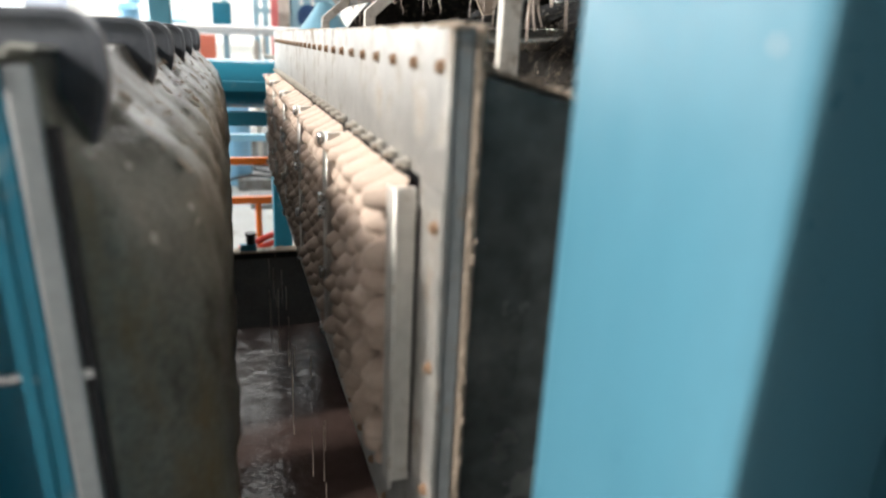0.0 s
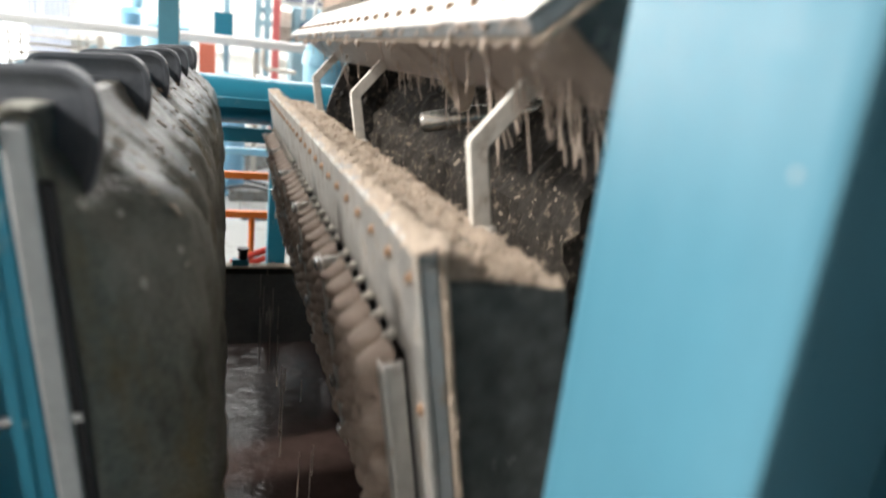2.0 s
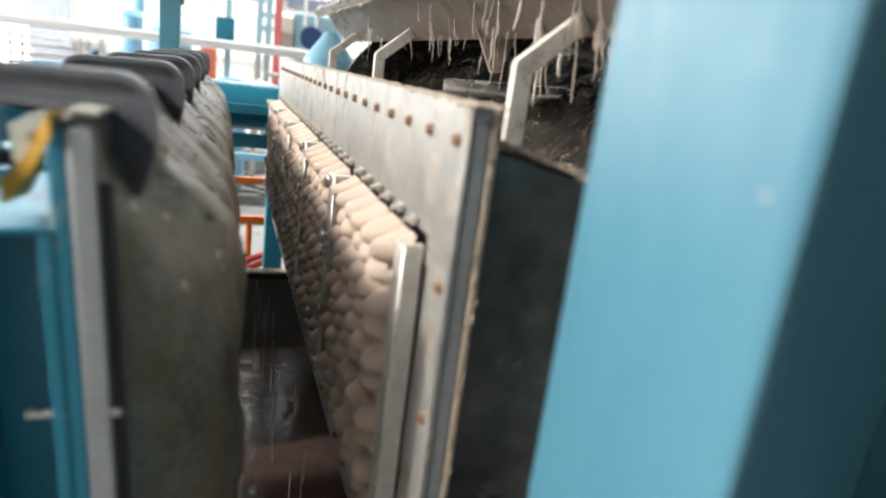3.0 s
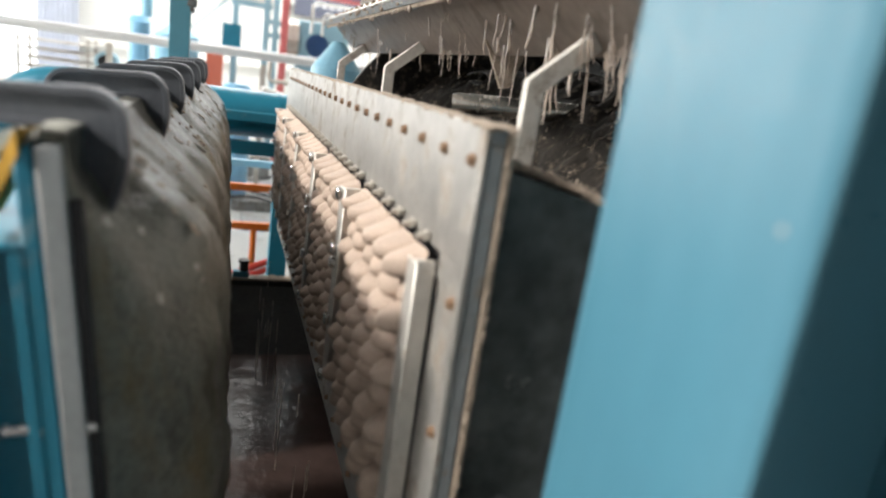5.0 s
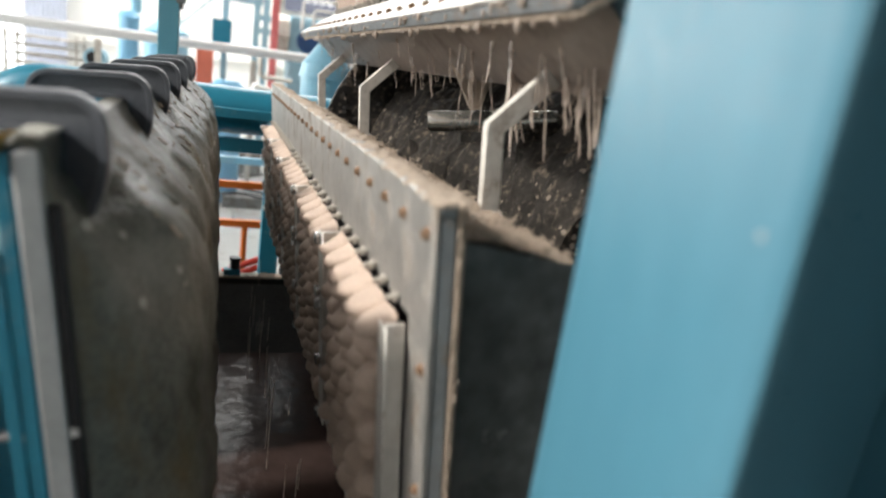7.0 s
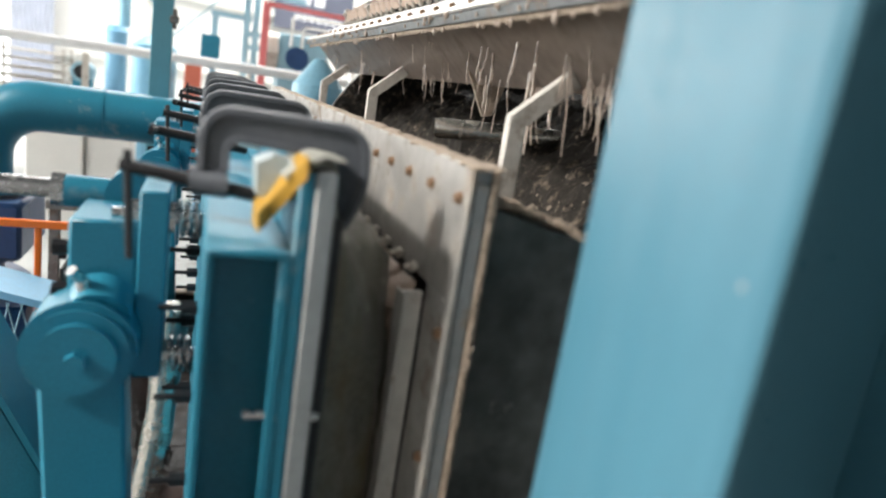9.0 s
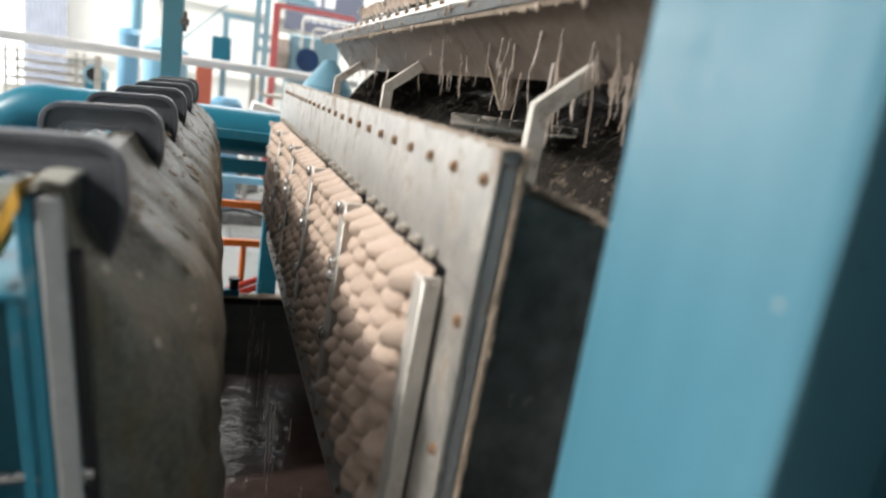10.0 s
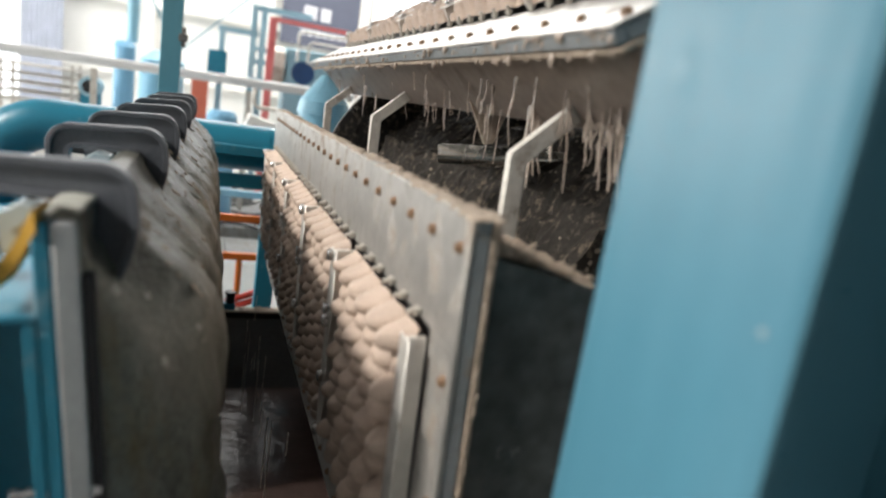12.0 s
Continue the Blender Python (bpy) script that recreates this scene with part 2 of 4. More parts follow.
    if smooth:
        for f in bm.faces:
            f.smooth = True
        for e in bm.edges:
            if len(e.link_faces) == 2 and e.calc_face_angle() > radians(38):
                e.smooth = False


def part(name, bm, material, parent=None, label="", kind="", smooth=True):
    """One mesh object, built in world places, under a thing or a part."""
    finish(bm, smooth)
    org = ORG[parent.name] if parent else Vector((0, 0, 0))
    bmesh.ops.translate(bm, verts=bm.verts, vec=-org)
    bmesh.ops.scale(bm, vec=(SC, SC, SC), verts=bm.verts)
    me = bpy.data.meshes.new(name)
    bm.to_mesh(me)
    bm.free()
    me.materials.append(material)
    ob = new(name, me)
    ob.parent = parent
    ORG[ob.name] = org.copy()
    return tagged(ob, label, "", "", kind)


def solid(name, bm, material, label, category, kind="", group="", smooth=True):
    """A thing that is one mesh, with its origin at its base."""
    finish(bm, smooth)
    zs = [v.co.z for v in bm.verts]
    c = sum((v.co for v in bm.verts), Vector()) / len(bm.verts)
    c.z = min(zs)
    bmesh.ops.translate(bm, verts=bm.verts, vec=-c)
    bmesh.ops.scale(bm, vec=(SC, SC, SC), verts=bm.verts)
    me = bpy.data.meshes.new(name)
    bm.to_mesh(me)
    bm.free()
    me.materials.append(material)
    ob = new(name, me)
    ob.location = c * SC
    ORG[ob.name] = c.copy()
    return tagged(ob, label, category, group, kind)


def again(src, parent, shift, name=None):
    """Another part on the same mesh, moved by shift."""
    ob = new(name or src.name.split(".")[0], src.data)
    ob.parent = parent
    ob.location = Vector(src.location) + Vector(shift) * SC
    ORG[ob.name] = ORG[src.name].copy()
    return ob


def box(bm, x0, x1, y0, y1, z0, z1, bevel=0.0, turn=None, seg=1):
    m = Matrix.Translation(((x0 + x1) / 2, (y0 + y1) / 2, (z0 + z1) / 2)) @ Matrix.Diagonal((abs(x1 - x0), abs(y1 - y0), abs(z1 - z0), 1))
    got = bmesh.ops.create_cube(bm, size=1, matrix=m)["verts"]
    if bevel:
        edges = list({e for v in got for e in v.link_edges})
        got = bmesh.ops.bevel(bm, geom=edges, offset=bevel, segments=seg, affect="EDGES", profile=0.5)["verts"]
    if turn is not None:
        bmesh.ops.transform(bm, matrix=turn, verts=got)
    return bm


def rod(bm, a, b, r, seg=16, r2=None, caps=True):
    a, b = Vector(a), Vector(b)
    d = b - a
    m = Matrix.Translation((a + b) / 2) @ d.to_track_quat("Z", "Y").to_matrix().to_4x4()
    bmesh.ops.create_cone(bm, cap_ends=caps, segments=seg, radius1=r, radius2=r if r2 is None else r2, depth=d.length, matrix=m)
    return bm


def tube(bm, pts, r, seg=12, closed=False):
    """A round bar along points."""
    pts = [Vector(p) for p in pts]
    rings = []
    side = None
    for i, p in enumerate(pts):
        d = (pts[min(i + 1, len(pts) - 1)] - pts[max(i - 1, 0)]).normalized()
        if side is None:
            side = d.orthogonal().normalized()
        side = (side - d * side.dot(d)).normalized()
        up = d.cross(side)
        rr = r[i] if isinstance(r, (list, tuple)) else r
        rings.append([bm.verts.new(p + rr * (math.cos(6.28318 * k / seg) * side + math.sin(6.28318 * k / seg) * up)) for k in range(seg)])
    for a, b in zip(rings, rings[1:]):
        for k in range(seg):
            bm.faces.new((a[k], a[(k + 1) % seg], b[(k + 1) % seg], b[k]))
    for ring in (rings[0], rings[-1]):
        bm.faces.new(ring)
    return bm


def prism(bm, outline, y0, y1):
    """An outline in x and z, drawn out along y."""
    a = [bm.verts.new((x, y0, z)) for x, z in outline]
    b = [bm.verts.new((x, y1, z)) for x, z in outline]
    k = len(a)
    for i in range(k):
        bm.faces.new((a[i], a[(i + 1) % k], b[(i + 1) % k], b[i]))
    bm.faces.new(a)
    bm.faces.new(b[::-1])
    return bm


def bm_new():
    return bmesh.new()


def arc(cx, cz, r, a0, a1, n):
    return [(cx + r * math.cos(radians(a0 + (a1 - a0) * i / n)), cz + r * math.sin(radians(a0 + (a1 - a0) * i / n))) for i in range(n + 1)]

# ---- the hall ----
SC, FLOOR_Z = 1.0, -1.6
HX0, HX1, HY0, HY1 = -8.0, 7.0, -5.0, 15.0


def hall():
    bm = bm_new()
    box(bm, -30, 30, -30, 40, FLOOR_Z - 0.2, FLOOR_Z)
    solid("floor", bm, CONCRETE, "grey painted concrete factory floor", "floor", "structure")

    def wall(name, axis, at, lo, hi, holes, thick=0.2):
        """A wall along one axis with window openings (lo, hi, bottom, top) through it."""
        root = bm_new()
        cuts = sorted(holes)
        edge = lo
        spans = []
        for a, b, z0, z1 in cuts:
            spans += [(edge, a, FLOOR_Z, ROOF_Z), (a, b, FLOOR_Z, z0), (a, b, z1, ROOF_Z)]
            edge = b
        spans.append((edge, hi, FLOOR_Z, ROOF_Z))
        for a, b, z0, z1 in spans:
            if axis == "y":
                box(root, at, at + thick, a, b, z0, z1)
            else:
                box(root, a, b, at, at + thick, z0, z1)
        return solid(name, root, WALL_GREY if name in ("wall_south", "wall_east") else WALL, "unseen grey wall added to set the bounce light" if name in ("wall_south", "wall_east") else "cream sandwich-panel factory wall", "wall", "structure", smooth=False)

    # the opening at y -4.2 is unseen, added for the near fill lamp
    left_holes = [(y, y + 2.6, -0.6, 3.4) for y in (4.2, 7.4, 10.6)] + [(-4.2, -1.75, -0.6, 3.4), (-1.6, 1.5, 4.4, 6.0)]
    wall("wall_west", "y", HX0 - 0.2, HY0, HY1, left_holes)
    wall("wall_east", "y", HX1, HY0, HY1, [])
    back_holes = [(-7.4, -5.6, -1.0, 4.2), (-5.3, -3.55, -1.0, 4.2), (-0.9, 0.5, 1.6, 4.2), (3.2, 5.0, 1.2, 4.2)]
    wall("wall_north", "x", HY1, HX0, HX1, back_holes)
    wall("wall_south", "x", HY0 - 0.2, HX0, HX1, [])
    k = 0
    for a, b, z0, z1 in left_holes:
        k += 1
        w = thing("window_%d" % k, (HX0 - 0.1, (a + b) / 2, z0), "tall factory window with a white metal frame", "window", "", "structure")
        bm = bm_new()
        for y in (a, (a + b) / 2 - 0.025, b - 0.05):
            box(bm, HX0 - 0.16, HX0 - 0.04, y, y + 0.05, z0, z1)
        for z in (z0, (z0 + z1) / 2, z1 - 0.05):
            box(bm, HX0 - 0.15, HX0 - 0.05, a, b, z, z + 0.05)
        part("window_frame", bm, WHITE, w)
    for a, b, z0, z1 in back_holes:
        k += 1
        w = thing("window_%d" % k, ((a + b) / 2, HY1 + 0.1, z0), "tall bright factory window with a white metal frame", "window", "", "structure")
        bm = bm_new()
        for x in (a, (a + b) / 2 - 0.025, b - 0.05):
            box(bm, x, x + 0.05, HY1 + 0.04, HY1 + 0.16, z0, z1)
        for z in (z0, z0 + 1.3, z0 + 2.6, z1 - 0.05):
            box(bm, a, b, HY1 + 0.05, HY1 + 0.15, z, z + 0.05)
        part("window_frame", bm, WHITE, w)
    bm = bm_new()
    sky_holes = [(-7.5, -5.1, -1.8, 4.2), (-3.0, 5.0, 9.5, 13.5)]
    xs = sorted({HX0, HX1, *[v for h in sky_holes for v in h[:2]]})
    ys = sorted({HY0, HY1, *[v for h in sky_holes for v in h[2:]]})
    for xa, xb in zip(xs, xs[1:]):
        for ya, yb in zip(ys, ys[1:]):
            if not any(h[0] <= xa and xb <= h[1] and h[2] <= ya and yb <= h[3] for h in sky_holes):
                box(bm, xa, xb, ya, yb, ROOF_Z, ROOF_Z + 0.15)
    solid("ceiling", bm, ROOF, "grey sheet roof with open skylights", "ceiling", "structure", smooth=False)
    bm = bm_new()
    box(bm, -14, 12, 19.0, 19.1, -6, 14)
    solid("backdrop", bm, DAYLIGHT, "pale overcast daylight outside the windows", "backdrop", "structure")
    bm = bm_new()
    box(bm, -12.1, -12.0, -12, 19, -6, 2.4)
    solid("backdrop", bm, DAYLIGHT_SIDE, "pale overcast daylight outside the side windows", "backdrop", "structure")
    # wall ribs and girts of the far wall
    for i, x in enumerate((-3.3, -1.4, 0.9, 2.9)):
        bm = bm_new()
        box(bm, x, x + 0.2, HY1 - 0.22, HY1, FLOOR_Z, ROOF_Z)
        solid("trim", bm, WHITE, "white steel wall column of the hall", "column", "structure")
    for z in (-0.25, 1.15, 2.6):
        bm = bm_new()
        box(bm, -3.5, HX1, HY1 - 0.12, HY1, z, z + 0.1)
        solid("trim", bm, WHITE, "white steel wall girt", "beam", "structure")


hall()


# ---- near column ----
SC, FLOOR_Z = UNIT, -1.6 / UNIT


def near_column():
    col = thing("machine_column", (0.48, 0.39, FLOOR_Z), "pale blue painted steel channel column, scuffed, beside the rotor", "column")
    bm = bm_new()
    ring = []
    n = 40
    for k in range(n + 1):
        u = k / n
        y = 0.231 + 0.218 * u
        edge = min(u, 1 - u) * 0.218
        roll = 0.004 * max(0.0, 1 - edge / 0.010) ** 2
        ring.append((0.332 + roll + 0.0011 * math.sin(2.2 + 9.5 * u) + 0.0005 * math.sin(23 * u), y))
    ring += [(0.343, 0.449), (0.343, 0.231)]
    low = [bm.verts.new((x, y, FLOOR_Z)) for x, y in ring]
    top = [bm.verts.new((x, y, 2.2)) for x, y in ring]
    for k in range(len(ring)):
        q = (k + 1) % len(ring)
        bm.faces.new((low[k], low[q], top[q], top[k]))
    bm.faces.new(low)
    bm.faces.new(top)
    part("flange", bm, BLUE_POST, col)
    bm = bm_new()
    box(bm, 0.3435, 0.75, 0.425, 0.436, FLOOR_Z, 2.2)
    part("web", bm, BLUE_POST, col)
    bm = bm_new()
    box(bm, 0.751, 0.762, 0.231, 0.449, FLOOR_Z, 2.2, 0.003, None, 2)
    part("flange", bm, BLUE_POST, col)
    bm = bm_new()
    bmesh.ops.create_icosphere(bm, subdivisions=2, radius=0.003, matrix=Matrix.Translation((0.3322, 0.2555, -0.013)) @ Matrix.Diagonal((0.3, 1, 1.2, 1)))
    part("paint_chip", bm, CHIP, col, "pale paint chip")


near_column()

# ---- the rotor ----
CX, CZ = 1.331, -0.42
Y0, Y1 = 0.68, 3.46
XF = 0.311
TOP, BOT = 0.0, -0.84
M_TOP, M_BOT = -0.19, -0.65
SEC = [0.785 + 0.502 * i for i in range(6)]

rotor = thing("forming_rotor", (CX, 0, CZ), "six-sided pulp moulding rotor with wet mould panels", "machine rotor")


def turned(ob, k):
    ob.matrix_basis = Matrix.Rotation(radians(60 * k), 4, "Y")
    return ob


def bumps(rng, y0, y1):
    """A pulp-covered mould: rows of rounded cups, every other row set off by half a cup."""
    bm = bm_new()
    cols, rows_n, nu, nv = 6, 10, 12, 10
    py, pz = (y1 - y0) / cols, (M_TOP - M_BOT) / rows_n
    ny, nz = cols * nu, rows_n * nv
    tall = {(i, j): (0.052 if j % 2 == 0 else 0.045) * rng.uniform(0.88, 1.08) for i in range(-2, cols + 3) for j in range(-2, rows_n + 3)}
    shift = {k: (rng.uniform(-0.05, 0.05), rng.uniform(-0.06, 0.06)) for k in tall}
    grid = []
    for j in range(nz + 1):
        row = []
        v = j / nv - 0.5
        for i in range(ny + 1):
            u = i / nu - 0.5
            rise = 0.0
            for cj in range(math.floor(v) - 1, math.floor(v) + 3):
                off = 0.5 * (cj % 2)
                for ci in (round(u - off) - 1, round(u - off), round(u - off) + 1):
                    if not 0 <= cj < rows_n or (ci, cj) not in tall:
                        continue
                    sx, sy = shift[ci, cj]
                    du, dv = (u - ci - off - sx) / 0.51, (v - cj - sy) / 0.57
                    q = 1 - abs(du) ** 2.1 - abs(dv) ** 2.1
                    if q > 0:
                        rise = max(rise, tall[ci, cj] * q ** 0.55)
            edge = min(1.0, i / 5, (ny - i) / 5, j / 3, (nz - j) / 3)
            y, z = y0 + i * py / nu, M_TOP - j * pz / nv
            sag = 0.16 * rise * edge
            rise = rise * edge + 0.004 + 0.0030 * noise.noise(Vector((y * 55, z * 55, y0 * 9))) + 0.0018 * noise.noise(Vector((y * 160, z * 160, y0 * 9)))
            row.append(bm.verts.new((XF - 0.008 - rise, y, z - sag)))
        grid.append(row)
    for j in range(nz):
        for i in range(ny):
            bm.faces.new((grid[j][i], grid[j][i + 1], grid[j + 1][i + 1], grid[j + 1][i]))
    return bm


def build_rotor():
    rng = random.Random(5)
    made = []
    # panel 0 is built where it rests, upright, and the others share its meshes
    bm = bm_new()
    # frame plate: four strips round the moulds
    box(bm, XF, XF + 0.006, Y0, Y1, M_TOP + 0.004, TOP, 0.0015)
    box(bm, XF, XF + 0.006, Y0, Y1, BOT, M_BOT - 0.004, 0.0015)
    box(bm, XF, XF + 0.006, Y0, SEC[0] - 0.002, M_BOT - 0.004, M_TOP + 0.004)
    box(bm, XF, XF + 0.006, SEC[5] + 0.002, Y1, M_BOT - 0.004, M_TOP + 0.004)
    panel = part("mould_panel", bm, FRAME_STEEL, rotor, "galvanized frame plate of a mould panel")
    made.append((panel, None))
    bm = bm_new()
    box(bm, XF + 0.007, XF + 0.028, Y0 + 0.001, Y1 - 0.001, TOP - 0.02, TOP - 0.001, 0.002)
    box(bm, XF + 0.007, XF + 0.028, Y0 + 0.001, Y1 - 0.001, BOT + 0.001, BOT + 0.02, 0.002)
    box(bm, XF + 0.007, XF + 0.028, Y0 + 0.001, Y0 + 0.02, BOT + 0.021, TOP - 0.021, 0.002)
    box(bm, XF + 0.007, XF + 0.028, Y1 - 0.02, Y1 - 0.001, BOT + 0.021, TOP - 0.021, 0.002)
    made.append((part("spacer_frame", bm, SPACER, panel, "grey steel spacer frame"), panel))
    bm = bm_new()
    box(bm, XF + 0.0283, XF + 0.0297, Y0 + 0.006, Y1 - 0.006, BOT + 0.006, TOP - 0.006)
    made.append((part("gasket", bm, BLACK, panel, "black gasket"), panel))
    # back flange with an uneven crust of pulp
    bm = bm_new()
    for z0, z1 in ((TOP - 0.05, TOP - 0.003), (BOT + 0.003, BOT + 0.05)):
        box(bm, XF + 0.030, XF + 0.0405, Y0, Y1, z0, z1, 0.002)
    box(bm, XF + 0.030, XF + 0.0405, Y0, Y0 + 0.04, BOT + 0.051, TOP - 0.051, 0.002)
    box(bm, XF + 0.030, XF + 0.0405, Y1 - 0.04, Y1, BOT + 0.051, TOP - 0.051, 0.002)
    made.append((part("back_flange", bm, PULP_CRUST, panel, "back flange crusted with dried pulp"), panel))
    bm = bm_new()
    for k in range(260):
        z = BOT + 0.01 + (TOP - BOT - 0.02) * rng.random()
        q = rng.random() ** 2
        bmesh.ops.create_icosphere(bm, subdivisions=1, radius=1, matrix=Matrix.Translation((XF + 0.031 + 0.008 * rng.random(), Y0 - 0.0005, z)) @ Matrix.Rotation(rng.uniform(-0.6, 0.6), 4, "Y") @ Matrix.Diagonal((0.001 + 0.002 * rng.random(), 0.001 + 0.0015 * q, 0.002 + 0.007 * q, 1)))
    for k in range(620):
        y = Y0 + (Y1 - Y0) * rng.random() ** 1.6
        q = rng.random() ** 2
        bmesh.ops.create_icosphere(bm, subdivisions=1, radius=1, matrix=Matrix.Translation((XF + 0.004 + 0.036 * rng.random(), y, TOP - 0.001)) @ Matrix.Rotation(rng.uniform(0, 3), 4, "Z") @ Matrix.Diagonal((0.004 + 0.010 * q, 0.004 + 0.016 * rng.random(), 0.0014 + 0.0034 * q, 1)))
    made.append((part("pulp_crust", bm, PULP_CRUST, panel, "lumps of dried pulp on the panel edges", "stuff"), panel))
    # beads of pulp water along the trailing edge
    bm = bm_new()
    lean = Matrix.Rotation(radians(120), 4, "Y")
    for k in range(120):
        y = Y0 + (Y1 - Y0) * rng.random() ** 1.3
        r = 0.002 + 0.004 * rng.random() ** 2
        x = XF + rng.choice((0.004, 0.014, 0.034, 0.036)) + 0.004 * rng.random()
        bmesh.ops.create_icosphere(bm, subdivisions=1, radius=1, matrix=Matrix.Translation((x + 0.4 * r, y, BOT - 0.5 * r)) @ lean @ Matrix.Diagonal((r, r, r * rng.uniform(1.1, 2.4), 1)))
    made.append((part("pulp_bead", bm, WET, panel, "pale beads of pulp water", "stuff"), panel))
    # the moulds
    for i in range(5):
        a, b = SEC[i], SEC[i + 1]
        made.append((part("egg_mould", bumps(rng, a + 0.016, b - 0.016), PULP, panel, "mould covered in beige wet pulp cups"), panel))
    # bars between the moulds with bright clips
    for i in range(6):
        bm = bm_new()
        y = SEC[i]
        z1, z0 = M_TOP - 0.008, M_BOT + 0.006
        d = 0.038 if i == 0 else 0.054
        half = 0.022 if i == 0 else 0.028
        box(bm, XF - d + 0.004, XF - 0.004, y - 0.0045, y + 0.0045, z0, z1, 0.001)
        box(bm, XF - d, XF - d + 0.004, y - half, y + half, z0, z1, 0.0015)
        made.append((part("clamp_bar", bm, BAR_STEEL, panel, "steel bar between moulds"), panel))
        if i:
            for z in (-0.21, -0.33, -0.36, -0.49, -0.62):
                bm = bm_new()
                box(bm, XF - 0.067, XF - 0.0545, y - 0.011, y + 0.011, z - 0.012, z + 0.012, 0.003)
                made.append((part("clip", bm, CHROME, panel, "shiny zinc clip"), panel))
    # bolts on the frame and studs along the moulds
    def hexbolt(y, z, r=0.0068, h=0.008):
        bm = bm_new()
        rod(bm, (XF, y, z), (XF - 0.002, y, z), r * 1.35, 12)
        rod(bm, (XF - 0.002, y, z), (XF - h, y, z), r, 6)
        return bm
    first = part("bolt", hexbolt(Y0 + 0.03, TOP - 0.045), RUST, panel, "rusty hexagon bolt")
    made.append((first, panel))
    spots = [(Y0 + 0.03 + 0.112 * k, TOP - 0.045) for k in range(1, 24)] + [(Y0 + 0.03 + 0.112 * k, BOT + 0.045) for k in range(24)]
    spots += [(Y0 + 0.028, TOP - 0.045 - 0.1875 * k) for k in (1, 2, 3, 4)]
    for y, z in spots:
        made.append((again(first, panel, (0, y - (Y0 + 0.03), z - (TOP - 0.045))), panel))
    bm = bm_new()
    rod(bm, (XF, SEC[0] + 0.05, M_TOP + 0.014), (XF - 0.022, SEC[0] + 0.05, M_TOP + 0.014), 0.005, 8)
    rod(bm, (XF - 0.004, SEC[0] + 0.05, M_TOP + 0.014), (XF - 0.012, SEC[0] + 0.05, M_TOP + 0.014), 0.0095, 6)
    stud = part("stud", bm, STEEL, panel, "threaded stud with a nut")
    made.append((stud, panel))
    for i in range(5):
        for k in range(6):
            for z in (M_TOP + 0.014, M_BOT - 0.014):
                if i or k or z < M_TOP:
                    made.append((again(stud, panel, (0, 0.502 * i + 0.078 * k, z - (M_TOP + 0.014))), panel))
    # the suction box behind the panel
    bm = bm_new()
    prism(bm, [(XF + 0.041, TOP - 0.052), (XF + 0.205, TOP - 0.092), (XF + 0.205, BOT + 0.092), (XF + 0.041, BOT + 0.052)], Y0 + 0.012, Y1 - 0.012)
    made.append((part("suction_box", bm, BOX_GREY, panel, "wet grey suction box"), panel))
    bm = bm_new()
    prev = None
    for j in range(121):
        y = Y0 + 0.012 + (Y1 - Y0 - 0.024) * j / 120
        ring = []
        for i in range(9):
            x = XF + 0.042 + 0.162 * i / 8
            z = TOP - 0.052 - 0.040 * i / 8 + 0.005 + 0.009 * noise.noise(Vector((x * 30, y * 30, 3))) + 0.005 * noise.noise(Vector((x * 110, y * 110, 7)))
            ring.append(bm.verts.new((x, y, z)))
        if prev:
            for i in range(8):
                bm.faces.new((prev[i], prev[i + 1], ring[i + 1], ring[i]))
        prev = ring
    for k in range(700):
        y = Y0 + 0.03 + (Y1 - Y0 - 0.06) * rng.random() ** 1.8
        x = XF + 0.045 + 0.155 * rng.random()
        z = TOP - 0.052 - 0.040 * (x - XF - 0.042) / 0.162 + 0.010
        a, l = rng.uniform(0, 6.28), 0.006 + 0.016 * rng.random()
        e = (x + l * math.cos(a), y + l * math.sin(a), z + rng.uniform(-0.004, 0.008))
        tube(bm, [(x, y, z - 0.004), ((x + e[0]) / 2, (y + e[1]) / 2, z + 0.004 * rng.random()), e], [0.0022, 0.0016, 0.0008], 5)
    for k in range(160):
        y = Y0 + 0.03 + (Y1 - Y0 - 0.06) * rng.random() ** 1.5
        x = XF + 0.045 + 0.155 * rng.random()
        z = TOP - 0.052 - 0.040 * (x - XF - 0.042) / 0.162 + 0.005
        r = 0.003 + 0.009 * rng.random() ** 2
        bmesh.ops.create_icosphere(bm, subdivisions=1, radius=1, matrix=Matrix.Translation((x, y, z)) @ Matrix.Rotation(rng.uniform(0, 3), 4, "Z") @ Matrix.Diagonal((r, r * rng.uniform(1, 2.2), r * 0.6, 1)))
    made.append((part("pulp_layer", bm, PULP_CRUST, panel, "layer of settled pulp"), panel))
    bm = bm_new()
    prism(bm, [(XF + 0.045, BOT + 0.0495), (XF + 0.203, BOT + 0.088), (XF + 0.203, BOT + 0.0895), (XF + 0.045, BOT + 0.051)], Y0 + 0.014, Y1 - 0.014)
    made.append((part("stained_skin", bm, BOX_BROWN, panel, "brown-stained steel skin under the box"), panel))
    # bent straps that tie this box to the next one
    for y in (1.0, 2.10, 3.08):
        bm = bm_new()
        bx, az, bz = XF + 0.202, -0.096, 0.057
        box(bm, bx - 0.017, bx + 0.017, y - 0.010, y + 0.010, az, bz + 0.006, 0.002)
        box(bm, bx - 0.024, bx + 0.024, y - 0.016, y + 0.016, az - 0.004, az + 0.008, 0.003)
        tilt = Matrix.Translation((bx, y, bz)) @ Matrix.Rotation(radians(49), 4, "Y") @ Matrix.Translation((-bx, -y, -bz))
